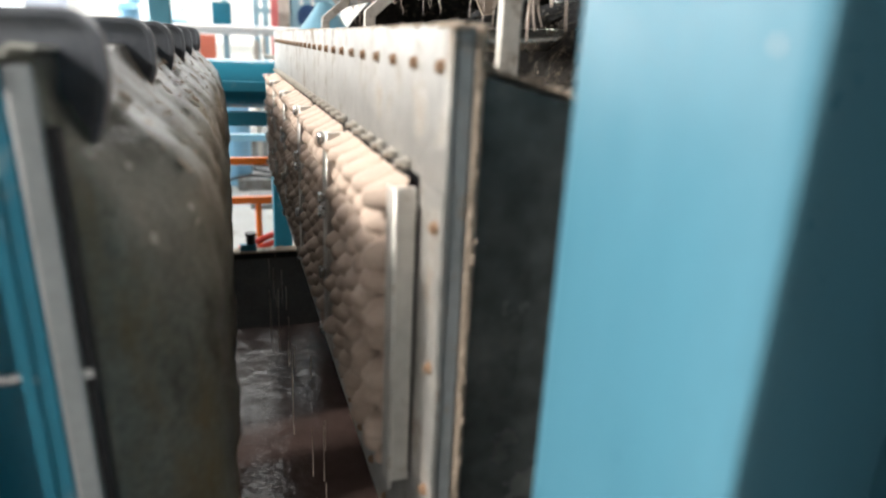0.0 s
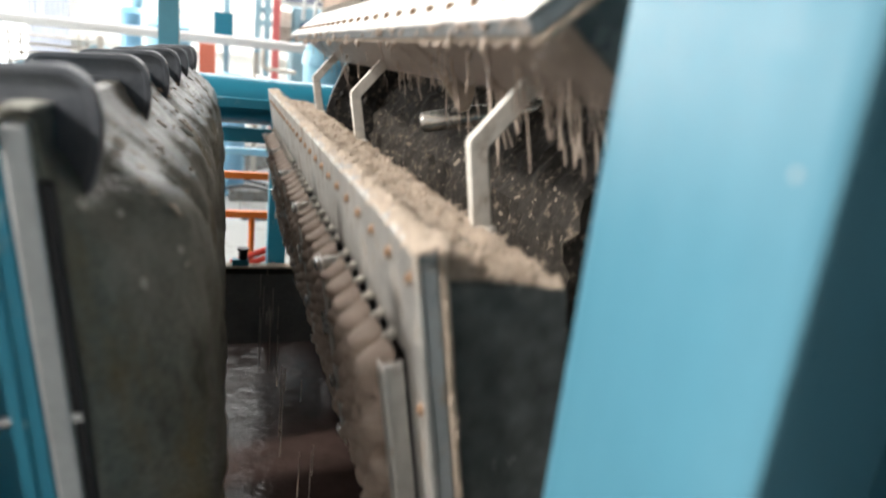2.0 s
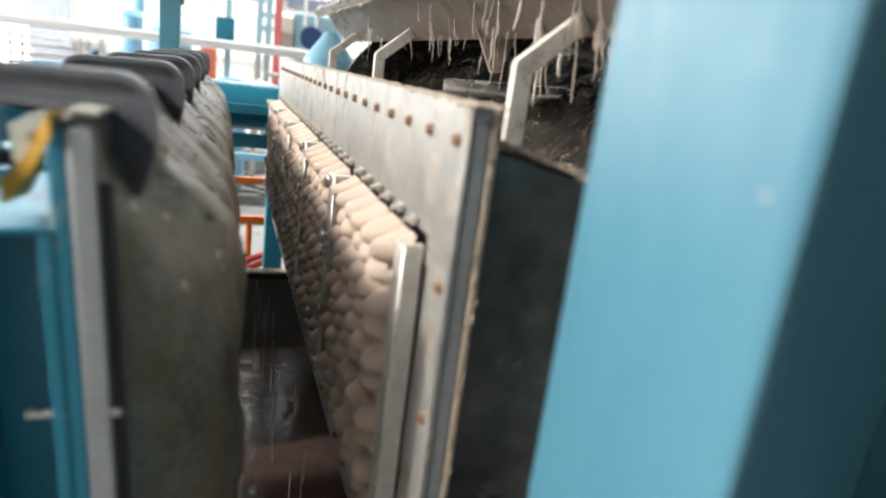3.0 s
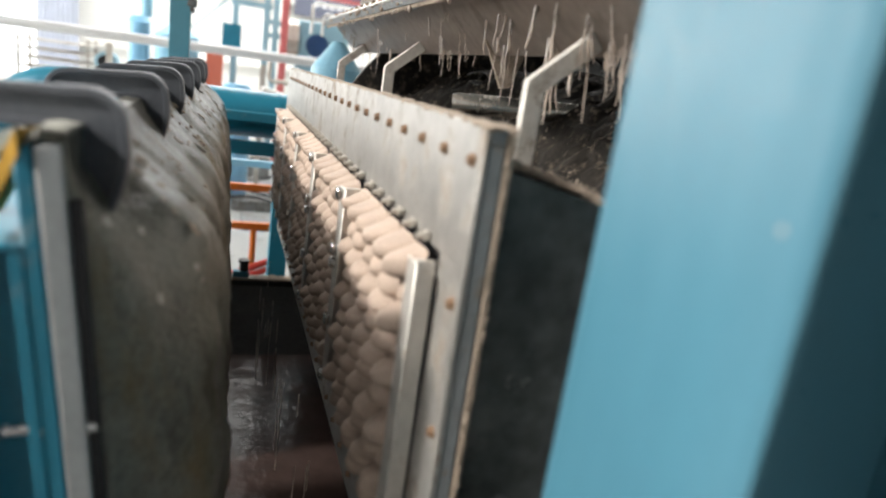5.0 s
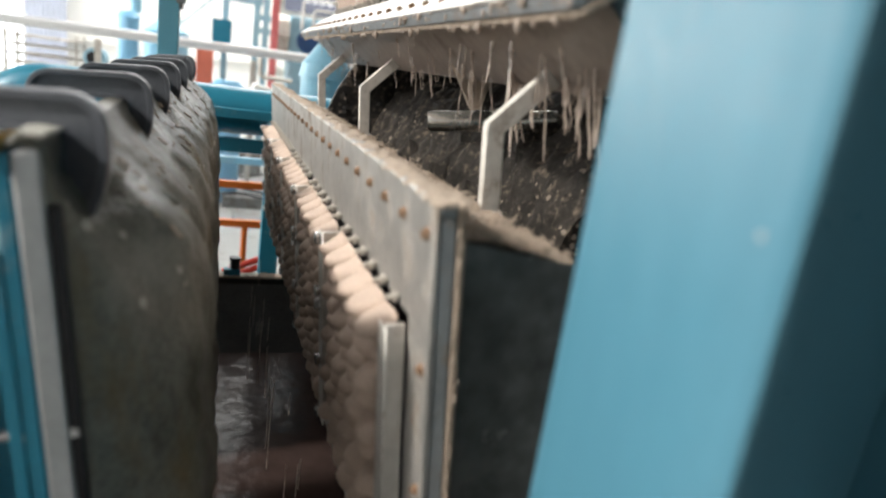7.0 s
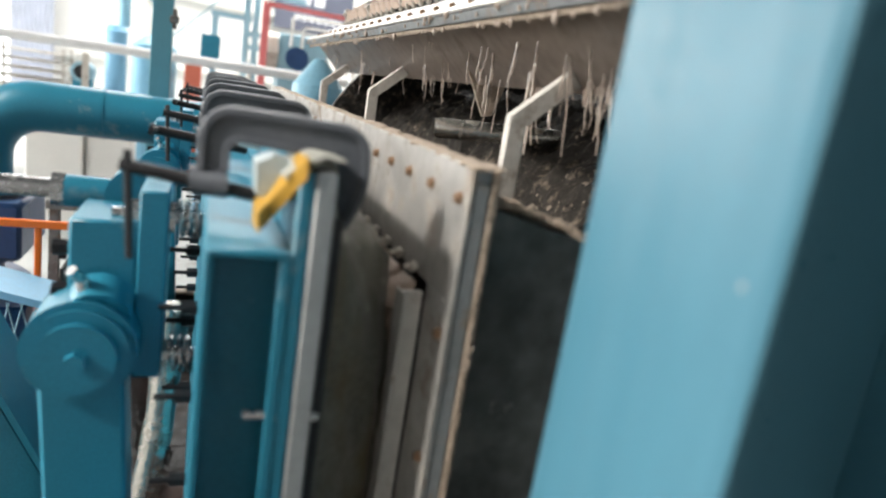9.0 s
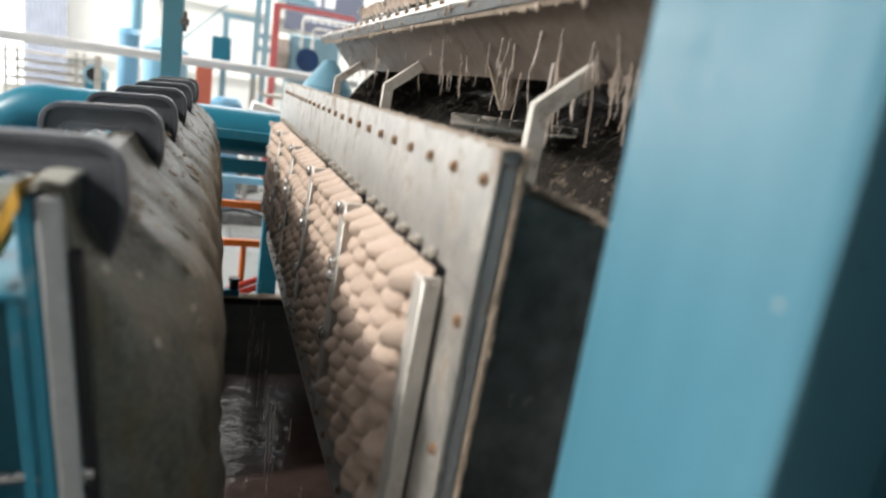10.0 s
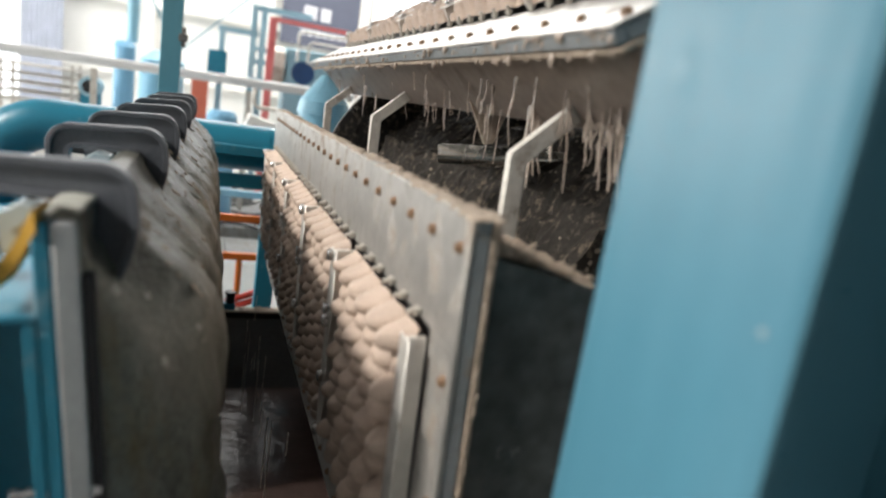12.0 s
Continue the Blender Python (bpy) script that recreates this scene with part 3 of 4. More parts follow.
        box(bm, bx - 0.017, bx + 0.017, y - 0.0101, y + 0.0101, bz - 0.008, bz + 0.25, 0.002, tilt)
        made.append((part("strap", bm, STRAP_STEEL, panel, "bent pale steel strap"), panel))
    # vacuum pipe and gusset in the gap
    bm = bm_new()
    tube(bm, [(0.645, 1.81, -0.014), (0.66, 1.805, -0.013), (0.85, 1.76, -0.004), (1.02, 1.72, 0.004)], [0.027, 0.031, 0.031, 0.031], 16)
    made.append((part("vacuum_pipe", bm, FOIL, panel, "spattered steel vacuum pipe"), panel))
    bm = bm_new()
    prism(bm, [(0.60, 0.16), (0.72, 0.15), (0.685, 0.05), (0.66, 0.045)], 1.50, 1.508)
    made.append((part("gusset", bm, PULP_CRUST, panel, "pulp-stained gusset plate"), panel))
    # drips of pulp and water that hang in the gap
    bm = bm_new()
    clumps = [(Y0 + 0.06 + (Y1 - Y0 - 0.12) * rng.random() ** 1.2, rng.random()) for k in range(20)]
    for k in range(120):
        yc, fat = rng.choice(clumps)
        y = min(Y1 - 0.02, max(Y0 + 0.02, yc + rng.gauss(0, 0.022)))
        x = 0.630 - 0.09 * rng.random() ** 2.5
        z = 0.248 - (x - 0.512) * 1.06
        l = 0.014 + (0.05 + 0.10 * fat) * rng.random() ** 1.3
        r0 = 0.0011 + 0.0038 * fat * rng.random() ** 1.6
        lean_y, lean_x = l * rng.uniform(-0.3, 0.1), l * rng.uniform(-0.1, 0.15)
        pts, rad = [], []
        for q in range(5):
            f = q / 4
            pts.append((x + lean_x * f + 0.004 * rng.uniform(-f, f), y + lean_y * f + 0.004 * rng.uniform(-f, f), z + 0.004 - (l + 0.004) * f))
            rad.append(r0 * (1.5, 1.0, 0.75, 0.85, 0.5)[q] * rng.uniform(0.8, 1.2))
        tube(bm, pts, rad, 6)
    made.append((part("pulp_drip", bm, WET, panel, "hanging strings of wet pulp", "stuff"), panel))
    # the other five faces
    for k in range(1, 6):
        copy = {panel: turned(again(panel, rotor, (0, 0, 0)), k)}
        tagged(copy[panel], panel["label"])
        for ob, par in made[1:]:
            o = again(ob, copy[panel], (0, 0, 0))
            if "label" in ob:
                o["label"] = ob["label"]
            if "kind" in ob:
                o["kind"] = ob["kind"]
    # hub, made wide to block daylight through the gaps behind it
    bm = bm_new()
    rings = []
    for j in range(121):
        y = Y0 + 0.55 + (Y1 - Y0 - 0.65) * j / 120
        ring = []
        for i in range(96):
            a = 6.28318 * i / 96
            d = Vector((math.cos(a), 0, math.sin(a)))
            r = 0.55 + 0.035 * noise.noise(Vector((d.x * 9, y * 14, d.z * 9))) + 0.018 * noise.noise(Vector((d.x * 26, y * 36, d.z * 26)))
            ring.append(bm.verts.new((CX + r * d.x, y, CZ + r * d.z)))
        rings.append(ring)
    for p, q in zip(rings, rings[1:]):
        for i in range(96):
            bm.faces.new((p[i], p[(i + 1) % 96], q[(i + 1) % 96], q[i]))
    bm.faces.new(rings[0])
    bm.faces.new(rings[-1][::-1])
    part("hub", bm, DARK_CORE, rotor, "dark drum at the rotor's core, widened to block light")
    bm = bm_new()
    rod(bm, (CX, Y1 - 0.06, CZ), (CX, Y1 - 0.03, CZ), 0.80, 48)
    for k in range(900):
        a, d = rng.uniform(0, 6.2832), 0.79 * math.sqrt(rng.uniform(0.2, 1))
        r = 0.004 + 0.012 * rng.random() ** 2
        bmesh.ops.create_icosphere(bm, subdivisions=1, radius=1, matrix=Matrix.Translation((CX + d * math.cos(a), Y1 - 0.06, CZ + d * math.sin(a))) @ Matrix.Diagonal((r, r * 0.7, r * 1.4, 1)))
    part("end_disc", bm, DARK_HUB, rotor, "dark end disc spattered with pulp")
    bm = bm_new()
    rod(bm, (CX, Y0 - 0.15, CZ), (CX, Y1 + 0.5, CZ), 0.09, 24)
    part("shaft", bm, STEEL_DARK, rotor, "thick steel shaft")


build_rotor()


# ---- the swinging transfer carrier ----
GX, GZ = 0.144, -0.026
CY0, CY1 = 0.674, 3.52
carrier = thing("transfer_carrier", (GX, CY0, GZ), "blue transfer press frame wrapped in stained canvas", "press")


def cbox(bm, x0, x1, y0, y1, z0, z1, bevel=0.0):
    return box(bm, GX + x0, GX + x1, y0, y1, GZ + z0, GZ + z1, bevel)


CLAMP_Y = [0.765, 1.26, 1.68, 2.14, 2.60, 3.06, 3.45]


def clamp_outline():
    """The C of a G-clamp: spine above, screw boss at one end, fixed jaw at the other."""
    out = [(-0.150, -0.028)] + arc(-0.112, 0.010, 0.038, 180, 90, 6) + arc(0.012, 0.014, 0.034, 90, 0, 6) + [(0.047, -0.010), (0.044, -0.034), (0.037, -0.056), (0.028, -0.076), (0.020, -0.088)]
    inn = [(0.013, -0.088), (0.007, -0.064), (0.002, -0.036), (0.001, -0.010)] + arc(-0.010, -0.002, 0.012, 0, 90, 4) + arc(-0.104, -0.002, 0.016, 90, 180, 4) + [(-0.120, -0.028)]
    return out, inn


def build_carrier():
    rng = random.Random(9)
    bm = bm_new()
    cbox(bm, -0.024, 0.0, CY0, CY0 + 0.012, -0.80, 0.0, 0.002)
    cbox(bm, -0.026, 0.0, CY1 - 0.03, CY1, -0.80, 0.0, 0.002)
    cbox(bm, -0.0255, -0.001, CY0 + 0.013, CY1 - 0.031, -0.03, -0.001, 0.002)
    part("edge_frame", bm, STEEL_BAR, carrier, "grey steel edge frame")
    bm = bm_new()
    cbox(bm, 0.0005, 0.013, CY0 + 0.003, CY0 + 0.022, -0.80, -0.055, 0.002)
    part("seal_strip", bm, BLACK, carrier, "black rubber seal strip")
    bm = bm_new()
    cbox(bm, -0.043, -0.0265, CY0 + 0.002, CY1 - 0.002, -0.80, -0.002, 0.002)
    part("back_plate", bm, BLUE, carrier, "blue back plate")
    # channel beam along the back, closed near end recessed
    bm = bm_new()
    cbox(bm, -0.139, -0.0435, CY0, CY1, -0.106, -0.098, 0.002)
    cbox(bm, -0.139, -0.131, CY0 + 0.001, CY1 - 0.001, -0.78, -0.1065, 0.001)
    cbox(bm, -0.130, -0.0436, CY0 + 0.085, CY0 + 0.095, -0.78, -0.1065)
    cbox(bm, -0.0555, -0.0436, CY0 + 0.001, CY0 + 0.0195, -0.78, -0.1065, 0.001)
    part("beam", bm, BLUE, carrier, "blue welded channel beam")
    # canvas cover
    bm = bm_new()
    prof = [(-0.040, -0.012), (-0.034, 0.004), (-0.018, 0.010), (0.004, 0.006), (0.022, -0.018), (0.05, -0.055), (0.088, -0.095), (0.118, -0.135), (0.134, -0.19), (0.14, -0.27), (0.143, -0.36), (0.142, -0.46), (0.139, -0.56), (0.132, -0.66), (0.11, -0.74), (0.05, -0.79), (0.0, -0.80)]
    fine = []
    for (xa, za), (xb, zb) in zip(prof, prof[1:]):
        k = 3
        fine += [(xa + (xb - xa) * i / k, za + (zb - za) * i / k) for i in range(k)]
    fine.append(prof[-1])
    ny = 230
    prev = None
    for j in range(ny + 1):
        y = CY0 + 0.008 + (CY1 - CY0 - 0.016) * j / ny
        e = min(1.0, (y - CY0 - 0.008) / 0.16, (CY1 - 0.008 - y) / 0.24)
        e = 0.03 + 0.97 * math.sin(e * math.pi / 2) ** 0.9
        near = min(abs(y - c) for c in CLAMP_Y)
        pinch = math.exp(-(near / 0.04) ** 2)
        ring = []
        for i, (x, z) in enumerate(fine):
            k = max(0.0, min(1.0, (-z) / 0.03))
            fade = math.exp(-max(0.0, -z - 0.07) / 0.11) * k
            xx = x * (e if x > 0 else 1)
            xx -= 0.024 * pinch * fade * min(1.0, e * 2)
            zz = z - 0.006 * (1 - pinch) * fade
            w = noise.noise(Vector((y * 7, z * 6, 1))) * 0.009 + noise.noise(Vector((y * 23 + z * 9, z * 12 - y * 6, 5))) * 0.0065 - 0.010 * max(0.0, 1 - abs(noise.noise(Vector((y * 5 + z * 6, z * 4 - y * 2, 11)))) * 7) * min(1.0, max(0.0, -z - 0.10) / 0.08) + noise.noise(Vector((y * 55, z * 34 + y * 20, 9))) * 0.0034
            fold = 0.006 * math.sin(y * 26 + z * 18) * math.exp(-((z + 0.2) / 0.2) ** 2)
            xx += (w + fold) * k * min(1.0, 1.3 * e)
            ring.append(bm.verts.new((GX + xx, y, GZ + zz)))
        if prev:
            for i in range(len(fine) - 1):
                bm.faces.new((prev[i], prev[i + 1], ring[i + 1], ring[i]))
        prev = ring
    cloth = part("canvas_cover", bm, CANVAS, carrier, "worn greenish canvas with brown stains")
    mod = cloth.modifiers.new("thickness", "SOLIDIFY")
    mod.thickness, mod.offset = 0.004 * SC, -1
    for k in range(6):
        for dy, x, z, tilt_ in ((0.10, 0.052, -0.068, 40), (0.20, 0.092, -0.108, 30)):
            bm = bm_new()
            m = Matrix.Translation((GX + x, CLAMP_Y[k] + dy, GZ + z + 0.001)) @ Matrix.Rotation(radians(45), 4, "Y") @ Matrix.Rotation(radians(tilt_ + 12 * (k % 3)), 4, "Z") @ Matrix.Diagonal((0.024, 0.0045, 0.004, 1))
            bmesh.ops.create_icosphere(bm, subdivisions=2, radius=1, matrix=m)
            part("slit", bm, BLACK if dy < 0.15 else CANVAS_PALE, carrier, "dark slit in the canvas" if dy < 0.15 else "pale scuff on the canvas")
    # crumbs and flakes of pulp on the shoulder
    bm = bm_new()
    for k in range(150):
        q = rng.random()
        y = CY0 + 0.12 + (CY1 - CY0 - 0.3) * rng.random() ** 1.3
        x, z = 0.03 + 0.085 * q, -0.030 - 0.098 * q
        r = 0.0015 + 0.004 * rng.random() ** 2
        bmesh.ops.create_icosphere(bm, subdivisions=1, radius=1, matrix=Matrix.Translation((GX + x, y, GZ + z)) @ Matrix.Rotation(radians(45), 4, "Y") @ Matrix.Rotation(rng.uniform(0, 3), 4, "Z") @ Matrix.Diagonal((r * rng.uniform(1, 3), r, 0.5 * r, 1)))
    part("pulp_crumb", bm, PULP_CRUST, carrier, "crumbs of dried pulp on the canvas", "stuff")
    # tie bolt through the end
    bm = bm_new()
    rod(bm, (GX - 0.082, CY0 + 0.012, GZ - 0.31), (GX - 0.044, CY0 + 0.012, GZ - 0.31), 0.0065, 10)
    rod(bm, (GX - 0.052, CY0 + 0.012, GZ - 0.31), (GX - 0.0435, CY0 + 0.012, GZ - 0.31), 0.012, 6)
    part("tie_bolt", bm, CHROME, carrier, "zinc tie bolt")
    bm = bm_new()
    rod(bm, (GX, CY0 + 0.012, GZ - 0.31), (GX + 0.01, CY0 + 0.012, GZ - 0.31), 0.0105, 6)
    part("tie_nut", bm, CHROME, carrier, "zinc nut")
    # wedges and the strap under the first clamp
    for k, y in enumerate(CLAMP_Y):
        bm = bm_new()
        pts = [(-0.085, -0.045), (-0.088, -0.006), (-0.066, 0.006), (-0.045, -0.002), (-0.044, -0.05)]
        prism(bm, [(GX + x, GZ + z) for x, z in pts], y - 0.03, y + 0.03)
        part("packing_block", bm, WHITE_PLASTIC, carrier, "pale plastic packing block")
    for nm, mat_, dz, ya, yb, lab in (("canvas_flap", CANVAS_PALE, 0.0, 0.682, 0.80, "pale canvas flap folded over the frame"), ("flap_lining", YELLOW, -0.0075, 0.680, 0.775, "yellow lining of the canvas flap")):
        bm = bm_new()
        prev = None
        line = [(-0.058, -0.018), (-0.046, -0.004), (-0.034, 0.006), (-0.016, 0.0135), (0.006, 0.010)]
        if mat_ is YELLOW:
            line = [(-0.084, -0.074), (-0.074, -0.060), (-0.062, -0.042), (-0.047, -0.020), (-0.036, -0.004)]
        for k, (x, z) in enumerate(line):
            ring = []
            for y, up in ((ya, 0), (yb, 0), (yb, 1), (ya, 1)):
                ring.append(bm.verts.new((GX + x - 0.001 * up, y + (0.012 * math.sin(k) if y == ya else 0), GZ + z + dz + (0.004 if mat_ is not YELLOW else 0.024) * up + 0.004 * math.sin(k * 1.7 + y * 30))))
            if prev:
                for q in range(4):
                    bm.faces.new((prev[q], prev[(q + 1) % 4], ring[(q + 1) % 4], ring[q]))
            else:
                bm.faces.new(ring)
            prev = ring
        bm.faces.new(prev)
        part(nm, bm, mat_, carrier, lab)
    # G-clamps
    out, inn = clamp_outline()
    for k, y in enumerate(CLAMP_Y):
        bm = bm_new()
        t = 0.0135
        hoop = out + inn
        prism(bm, [(GX + x, GZ + z) for x, z in hoop], y - 0.0045, y + 0.0045)
        # raised rims on both edges of the C
        for path, rr in ((out, 0.0048), (inn, 0.0044)):
            prev = None
            for i, (x, z) in enumerate(path):
                xa, za = path[max(i - 1, 0)]
                xb, zb = path[min(i + 1, len(path) - 1)]
                d = Vector((xb - xa, 0, zb - za)).normalized()
                nx, nz = -d.z * rr, d.x * rr
                ring = [bm.verts.new((GX + x + sx * nx, y + sy * t, GZ + z + sx * nz)) for sx, sy in ((-1, -0.85), (-0.8, -1), (0.8, -1), (1, -0.85), (1, 0.85), (0.8, 1), (-0.8, 1), (-1, 0.85))]
                if prev:
                    for q in range(8):
                        bm.faces.new((prev[q], prev[(q + 1) % 8], ring[(q + 1) % 8], ring[q]))
                else:
                    bm.faces.new(ring)
                prev = ring
            bm.faces.new(prev)
        rod(bm, (GX - 0.162, y, GZ - 0.046), (GX - 0.116, y, GZ - 0.046), 0.0185, 14)
        skew = Matrix(((1, 0, 0, 0), (-(0.32 if k == 0 else 0.2), 1, 0, (0.32 if k == 0 else 0.2) * GX), (0, 0, 1, 0), (0, 0, 0, 1)))
        bmesh.ops.transform(bm, matrix=skew, verts=bm.verts)
        frame_ob = part("clamp", bm, IRON, carrier, "dark cast-iron G-clamp")
        bm = bm_new()
        rod(bm, (GX - 0.245, y, GZ - 0.040), (GX - 0.066, y, GZ - 0.056), 0.0085, 12)
        for i in range(26):
            x = -0.24 + 0.172 * i / 26
            zz = -0.040 - 0.016 * (x + 0.245) / 0.179
            rod(bm, (GX + x, y, GZ + zz), (GX + x + 0.003, y, GZ + zz), 0.0098, 12)
        bmesh.ops.transform(bm, matrix=skew, verts=bm.verts)
        part("screw", bm, BLACK, frame_ob, "black threaded screw")
        bm = bm_new()
        if k % 2 == 0:
            rod(bm, (GX - 0.236, y - 0.004, GZ - 0.02), (GX - 0.228, y - 0.004, GZ - 0.16), 0.0055, 10)
        else:
            rod(bm, (GX - 0.236, y - 0.06, GZ - 0.035), (GX - 0.232, y + 0.06, GZ - 0.045), 0.0055, 10)
        bmesh.ops.transform(bm, matrix=skew, verts=bm.verts)
        part("tommy_bar", bm, BLACK, frame_ob, "black tommy bar")
    # spring bolts to the mounting plate
    for y in (1.15, 3.05):
        bm = bm_new()
        cbox(bm, -0.240, -0.194, y - 0.05, y + 0.10, -0.46, -0.122, 0.003)
        plate = part("mounting_plate", bm, BLUE, carrier, "blue mounting plate")
        for z in (-0.175, -0.435):
            bm = bm_new()
            rod(bm, (GX - 0.285, y, GZ + z), (GX - 0.139, y, GZ + z), 0.012, 12)
            for xa, xb in ((-0.1935, -0.184), (-0.262, -0.2405)):
                rod(bm, (GX + xa, y, GZ + z), (GX + xb, y, GZ + z), 0.028, 6)
            part("spring_bolt", bm, CHROME, plate, "zinc bolt with nuts")
            bm = bm_new()
            pts = [(GX - 0.181 + 0.0405 * i / 48, y + 0.031 * math.cos(i * 0.3927), GZ + z + 0.031 * math.sin(i * 0.3927)) for i in range(49)]
            tube(bm, pts, 0.0045, 8)
            part("spring", bm, CHROME, plate, "steel coil spring")
        bm = bm_new()
        cbox(bm, -0.344, -0.2405, y - 0.045, y + 0.12, -0.36, -0.178, 0.005)
        bracket = part("bracket", bm, BLUE, carrier, "blue welded bracket block")
        bm = bm_new()
        rod(bm, (GX - 0.290, y - 0.045, GZ - 0.31), (GX - 0.290, y - 0.10, GZ - 0.33), 0.05, 22)
        part("boss", bm, BLUE, bracket, "blue round boss")
        bm = bm_new()
        for z in (-0.235, -0.31):
            bm = bm_new()
            rod(bm, (GX - 0.344, y - 0.02, GZ + z), (GX - 0.370, y - 0.02, GZ + z), 0.014, 6)
            part("bolt", bm, BLACK, bracket, "black bolt")
        if y > 2:
            continue
        # piston rod with its eye
        bm = bm_new()
        rod(bm, (GX - 0.40, y + 0.17, GZ - 0.175), (GX - 1.5, y + 0.17, GZ - 0.165), 0.019, 18)
        part("piston_rod", bm, CHROME, carrier, "polished piston rod")
        bm = bm_new()
        rod(bm, (GX - 0.255, y + 0.17, GZ - 0.177), (GX - 0.385, y + 0.17, GZ - 0.176), 0.031, 18)
        rod(bm, (GX - 0.255, y + 0.13, GZ - 0.175), (GX - 0.255, y + 0.21, GZ - 0.175), 0.06, 24)
        part("rod_eye", bm, BLUE, carrier, "blue rod eye")
        bm = bm_new()
        rod(bm, (GX - 0.385, y + 0.17, GZ - 0.176), (GX - 0.408, y + 0.17, GZ - 0.176), 0.032, 6)
        part("lock_nut", bm, CHROME, carrier, "zinc lock nut")
    # foil-wrapped suction hose behind the beam
    bm = bm_new()
    pts = [(GX - 0.176 - 0.0046 * i - 0.003 * math.sin(i * 0.9), 1.31 + 0.004 * math.sin(i * 0.6), GZ - 0.40 - 0.05 * i) for i in range(17)]
    tube(bm, pts, [0.030 + 0.0018 * math.sin(i * 2.4) for i in range(17)], 18)
    part("suction_hose", bm, FOIL, carrier, "silver foil-wrapped hose spattered with pulp")
    # cloth ties of the lower edge
    for y in [0.95 + 0.33 * i for i in range(8)]:
        for z in (-0.27, -0.42, -0.57):
            bm = bm_new()
            rod(bm, (GX - 0.195, y, GZ + z), (GX - 0.139, y, GZ + z), 0.005, 8)
            rod(bm, (GX - 0.165, y, GZ + z), (GX - 0.1395, y, GZ + z), 0.012, 6)
            part("stay_bolt", bm, BLACK, carrier, "black stay bolt")


build_carrier()

# swing arms that carry the press
ARM_L = 0.95
PIV_X, PIV_Z = -0.125, -0.406 - ARM_L
BEAR_DX = -0.312
arms = []


def swing_arm(y):
    arm = thing("swing_arm", (PIV_X, y, PIV_Z), "blue steel swing arm with a round bearing housing", "machine arm", "swing arms of the press")
    top = PIV_Z + ARM_L
    bm = bm_new()
    box(bm, PIV_X - 0.064, PIV_X + 0.064, y - 0.05, y + 0.05, PIV_Z, top - 0.04, 0.006)
    part("arm", bm, BLUE, arm)
    bm = bm_new()
    rod(bm, (PIV_X, y - 0.06, top), (PIV_X, y + 0.06, top), 0.086, 40)
    housing = part("bearing_housing", bm, BLUE, arm, "blue round bearing housing")
    for r, d0, d1, nm in ((0.076, -0.074, -0.06, "ring"), (0.058, -0.092, -0.074, "cover")):
        bm = bm_new()
        rod(bm, (PIV_X, y + d0, top), (PIV_X, y + d1, top), r, 40, r * 0.97)
        part(nm, bm, BLUE, housing, "blue stepped bearing %s" % nm)
    bm = bm_new()
    rod(bm, (PIV_X, y - 0.110, top), (PIV_X, y - 0.092, top), 0.016, 6)
    part("cover_bolt", bm, BLUE, housing)
    bm = bm_new()
    rod(bm, (PIV_X + 0.006, y - 0.03, top + 0.08), (PIV_X + 0.003, y - 0.03, top + 0.112), 0.011, 10)
    rod(bm, (PIV_X + 0.003, y - 0.03, top + 0.112), (PIV_X - 0.010, y - 0.045, top + 0.134), 0.009, 10)
    part("grease_nipple", bm, CHROME, housing, "zinc grease nipple")
    arms.append(arm)


swing_arm(1.09)
swing_arm(2.98)


# ---- trough and machine frame ----
def trough():
    tr = thing("slurry_trough", (0.4, 2.0, FLOOR_Z), "pulp-stained slurry trough under the rotor", "trough")
    bm = bm_new()
    box(bm, -0.42, 2.6, 3.60, 3.66, FLOOR_Z, -1.20, 0.004)
    box(bm, -0.42, 2.6, -0.2, -0.14, FLOOR_Z, -1.20, 0.004)
    box(bm, -0.48, -0.42, -0.2, 3.66, FLOOR_Z, -1.20, 0.004)
    box(bm, 2.6, 2.66, -0.2, 3.66, FLOOR_Z, -1.20, 0.004)
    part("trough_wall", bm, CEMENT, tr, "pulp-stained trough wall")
    rng = random.Random(31)
    # pale crust colour stands in for light on the rim's top edge
    bm = bm_new()
    box(bm, -0.41, 2.59, 3.594, 3.667, -1.199, -1.186, 0.004)
    for k in range(160):
        r = 0.005 + 0.012 * rng.random() ** 2
        bmesh.ops.create_icosphere(bm, subdivisions=1, radius=1, matrix=Matrix.Translation((rng.uniform(-0.3, 1.2), rng.uniform(3.595, 3.66), -1.188)) @ Matrix.Rotation(rng.uniform(0, 3), 4, "Z") @ Matrix.Diagonal((r * rng.uniform(1, 2.5), r, r * 0.7, 1)))
    part("rim", bm, PULP_CRUST, tr, "rim with pale crust added for its lit edge")
    bm = bm_new()
    box(bm, -0.42, 2.6, -0.14, 3.60, -1.50, -1.47)
    part("pulp_water", bm, WATER, tr, "brown pulp water with ripples")
    bm = bm_new()
    slope = Matrix.Translation((0, 3.38, -1.36)) @ Matrix.Rotation(radians(33), 4, "X") @ Matrix.Translation((0, -3.38, 1.36))
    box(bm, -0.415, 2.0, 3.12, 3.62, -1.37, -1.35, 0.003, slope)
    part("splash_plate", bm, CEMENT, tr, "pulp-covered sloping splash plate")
    # added board, hidden behind the arm, to block light under the carrier
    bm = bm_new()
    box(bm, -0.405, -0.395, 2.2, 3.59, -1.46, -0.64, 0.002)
    part("splash_guard", bm, CEMENT, tr, "dark board added to block light under the carrier")


trough()


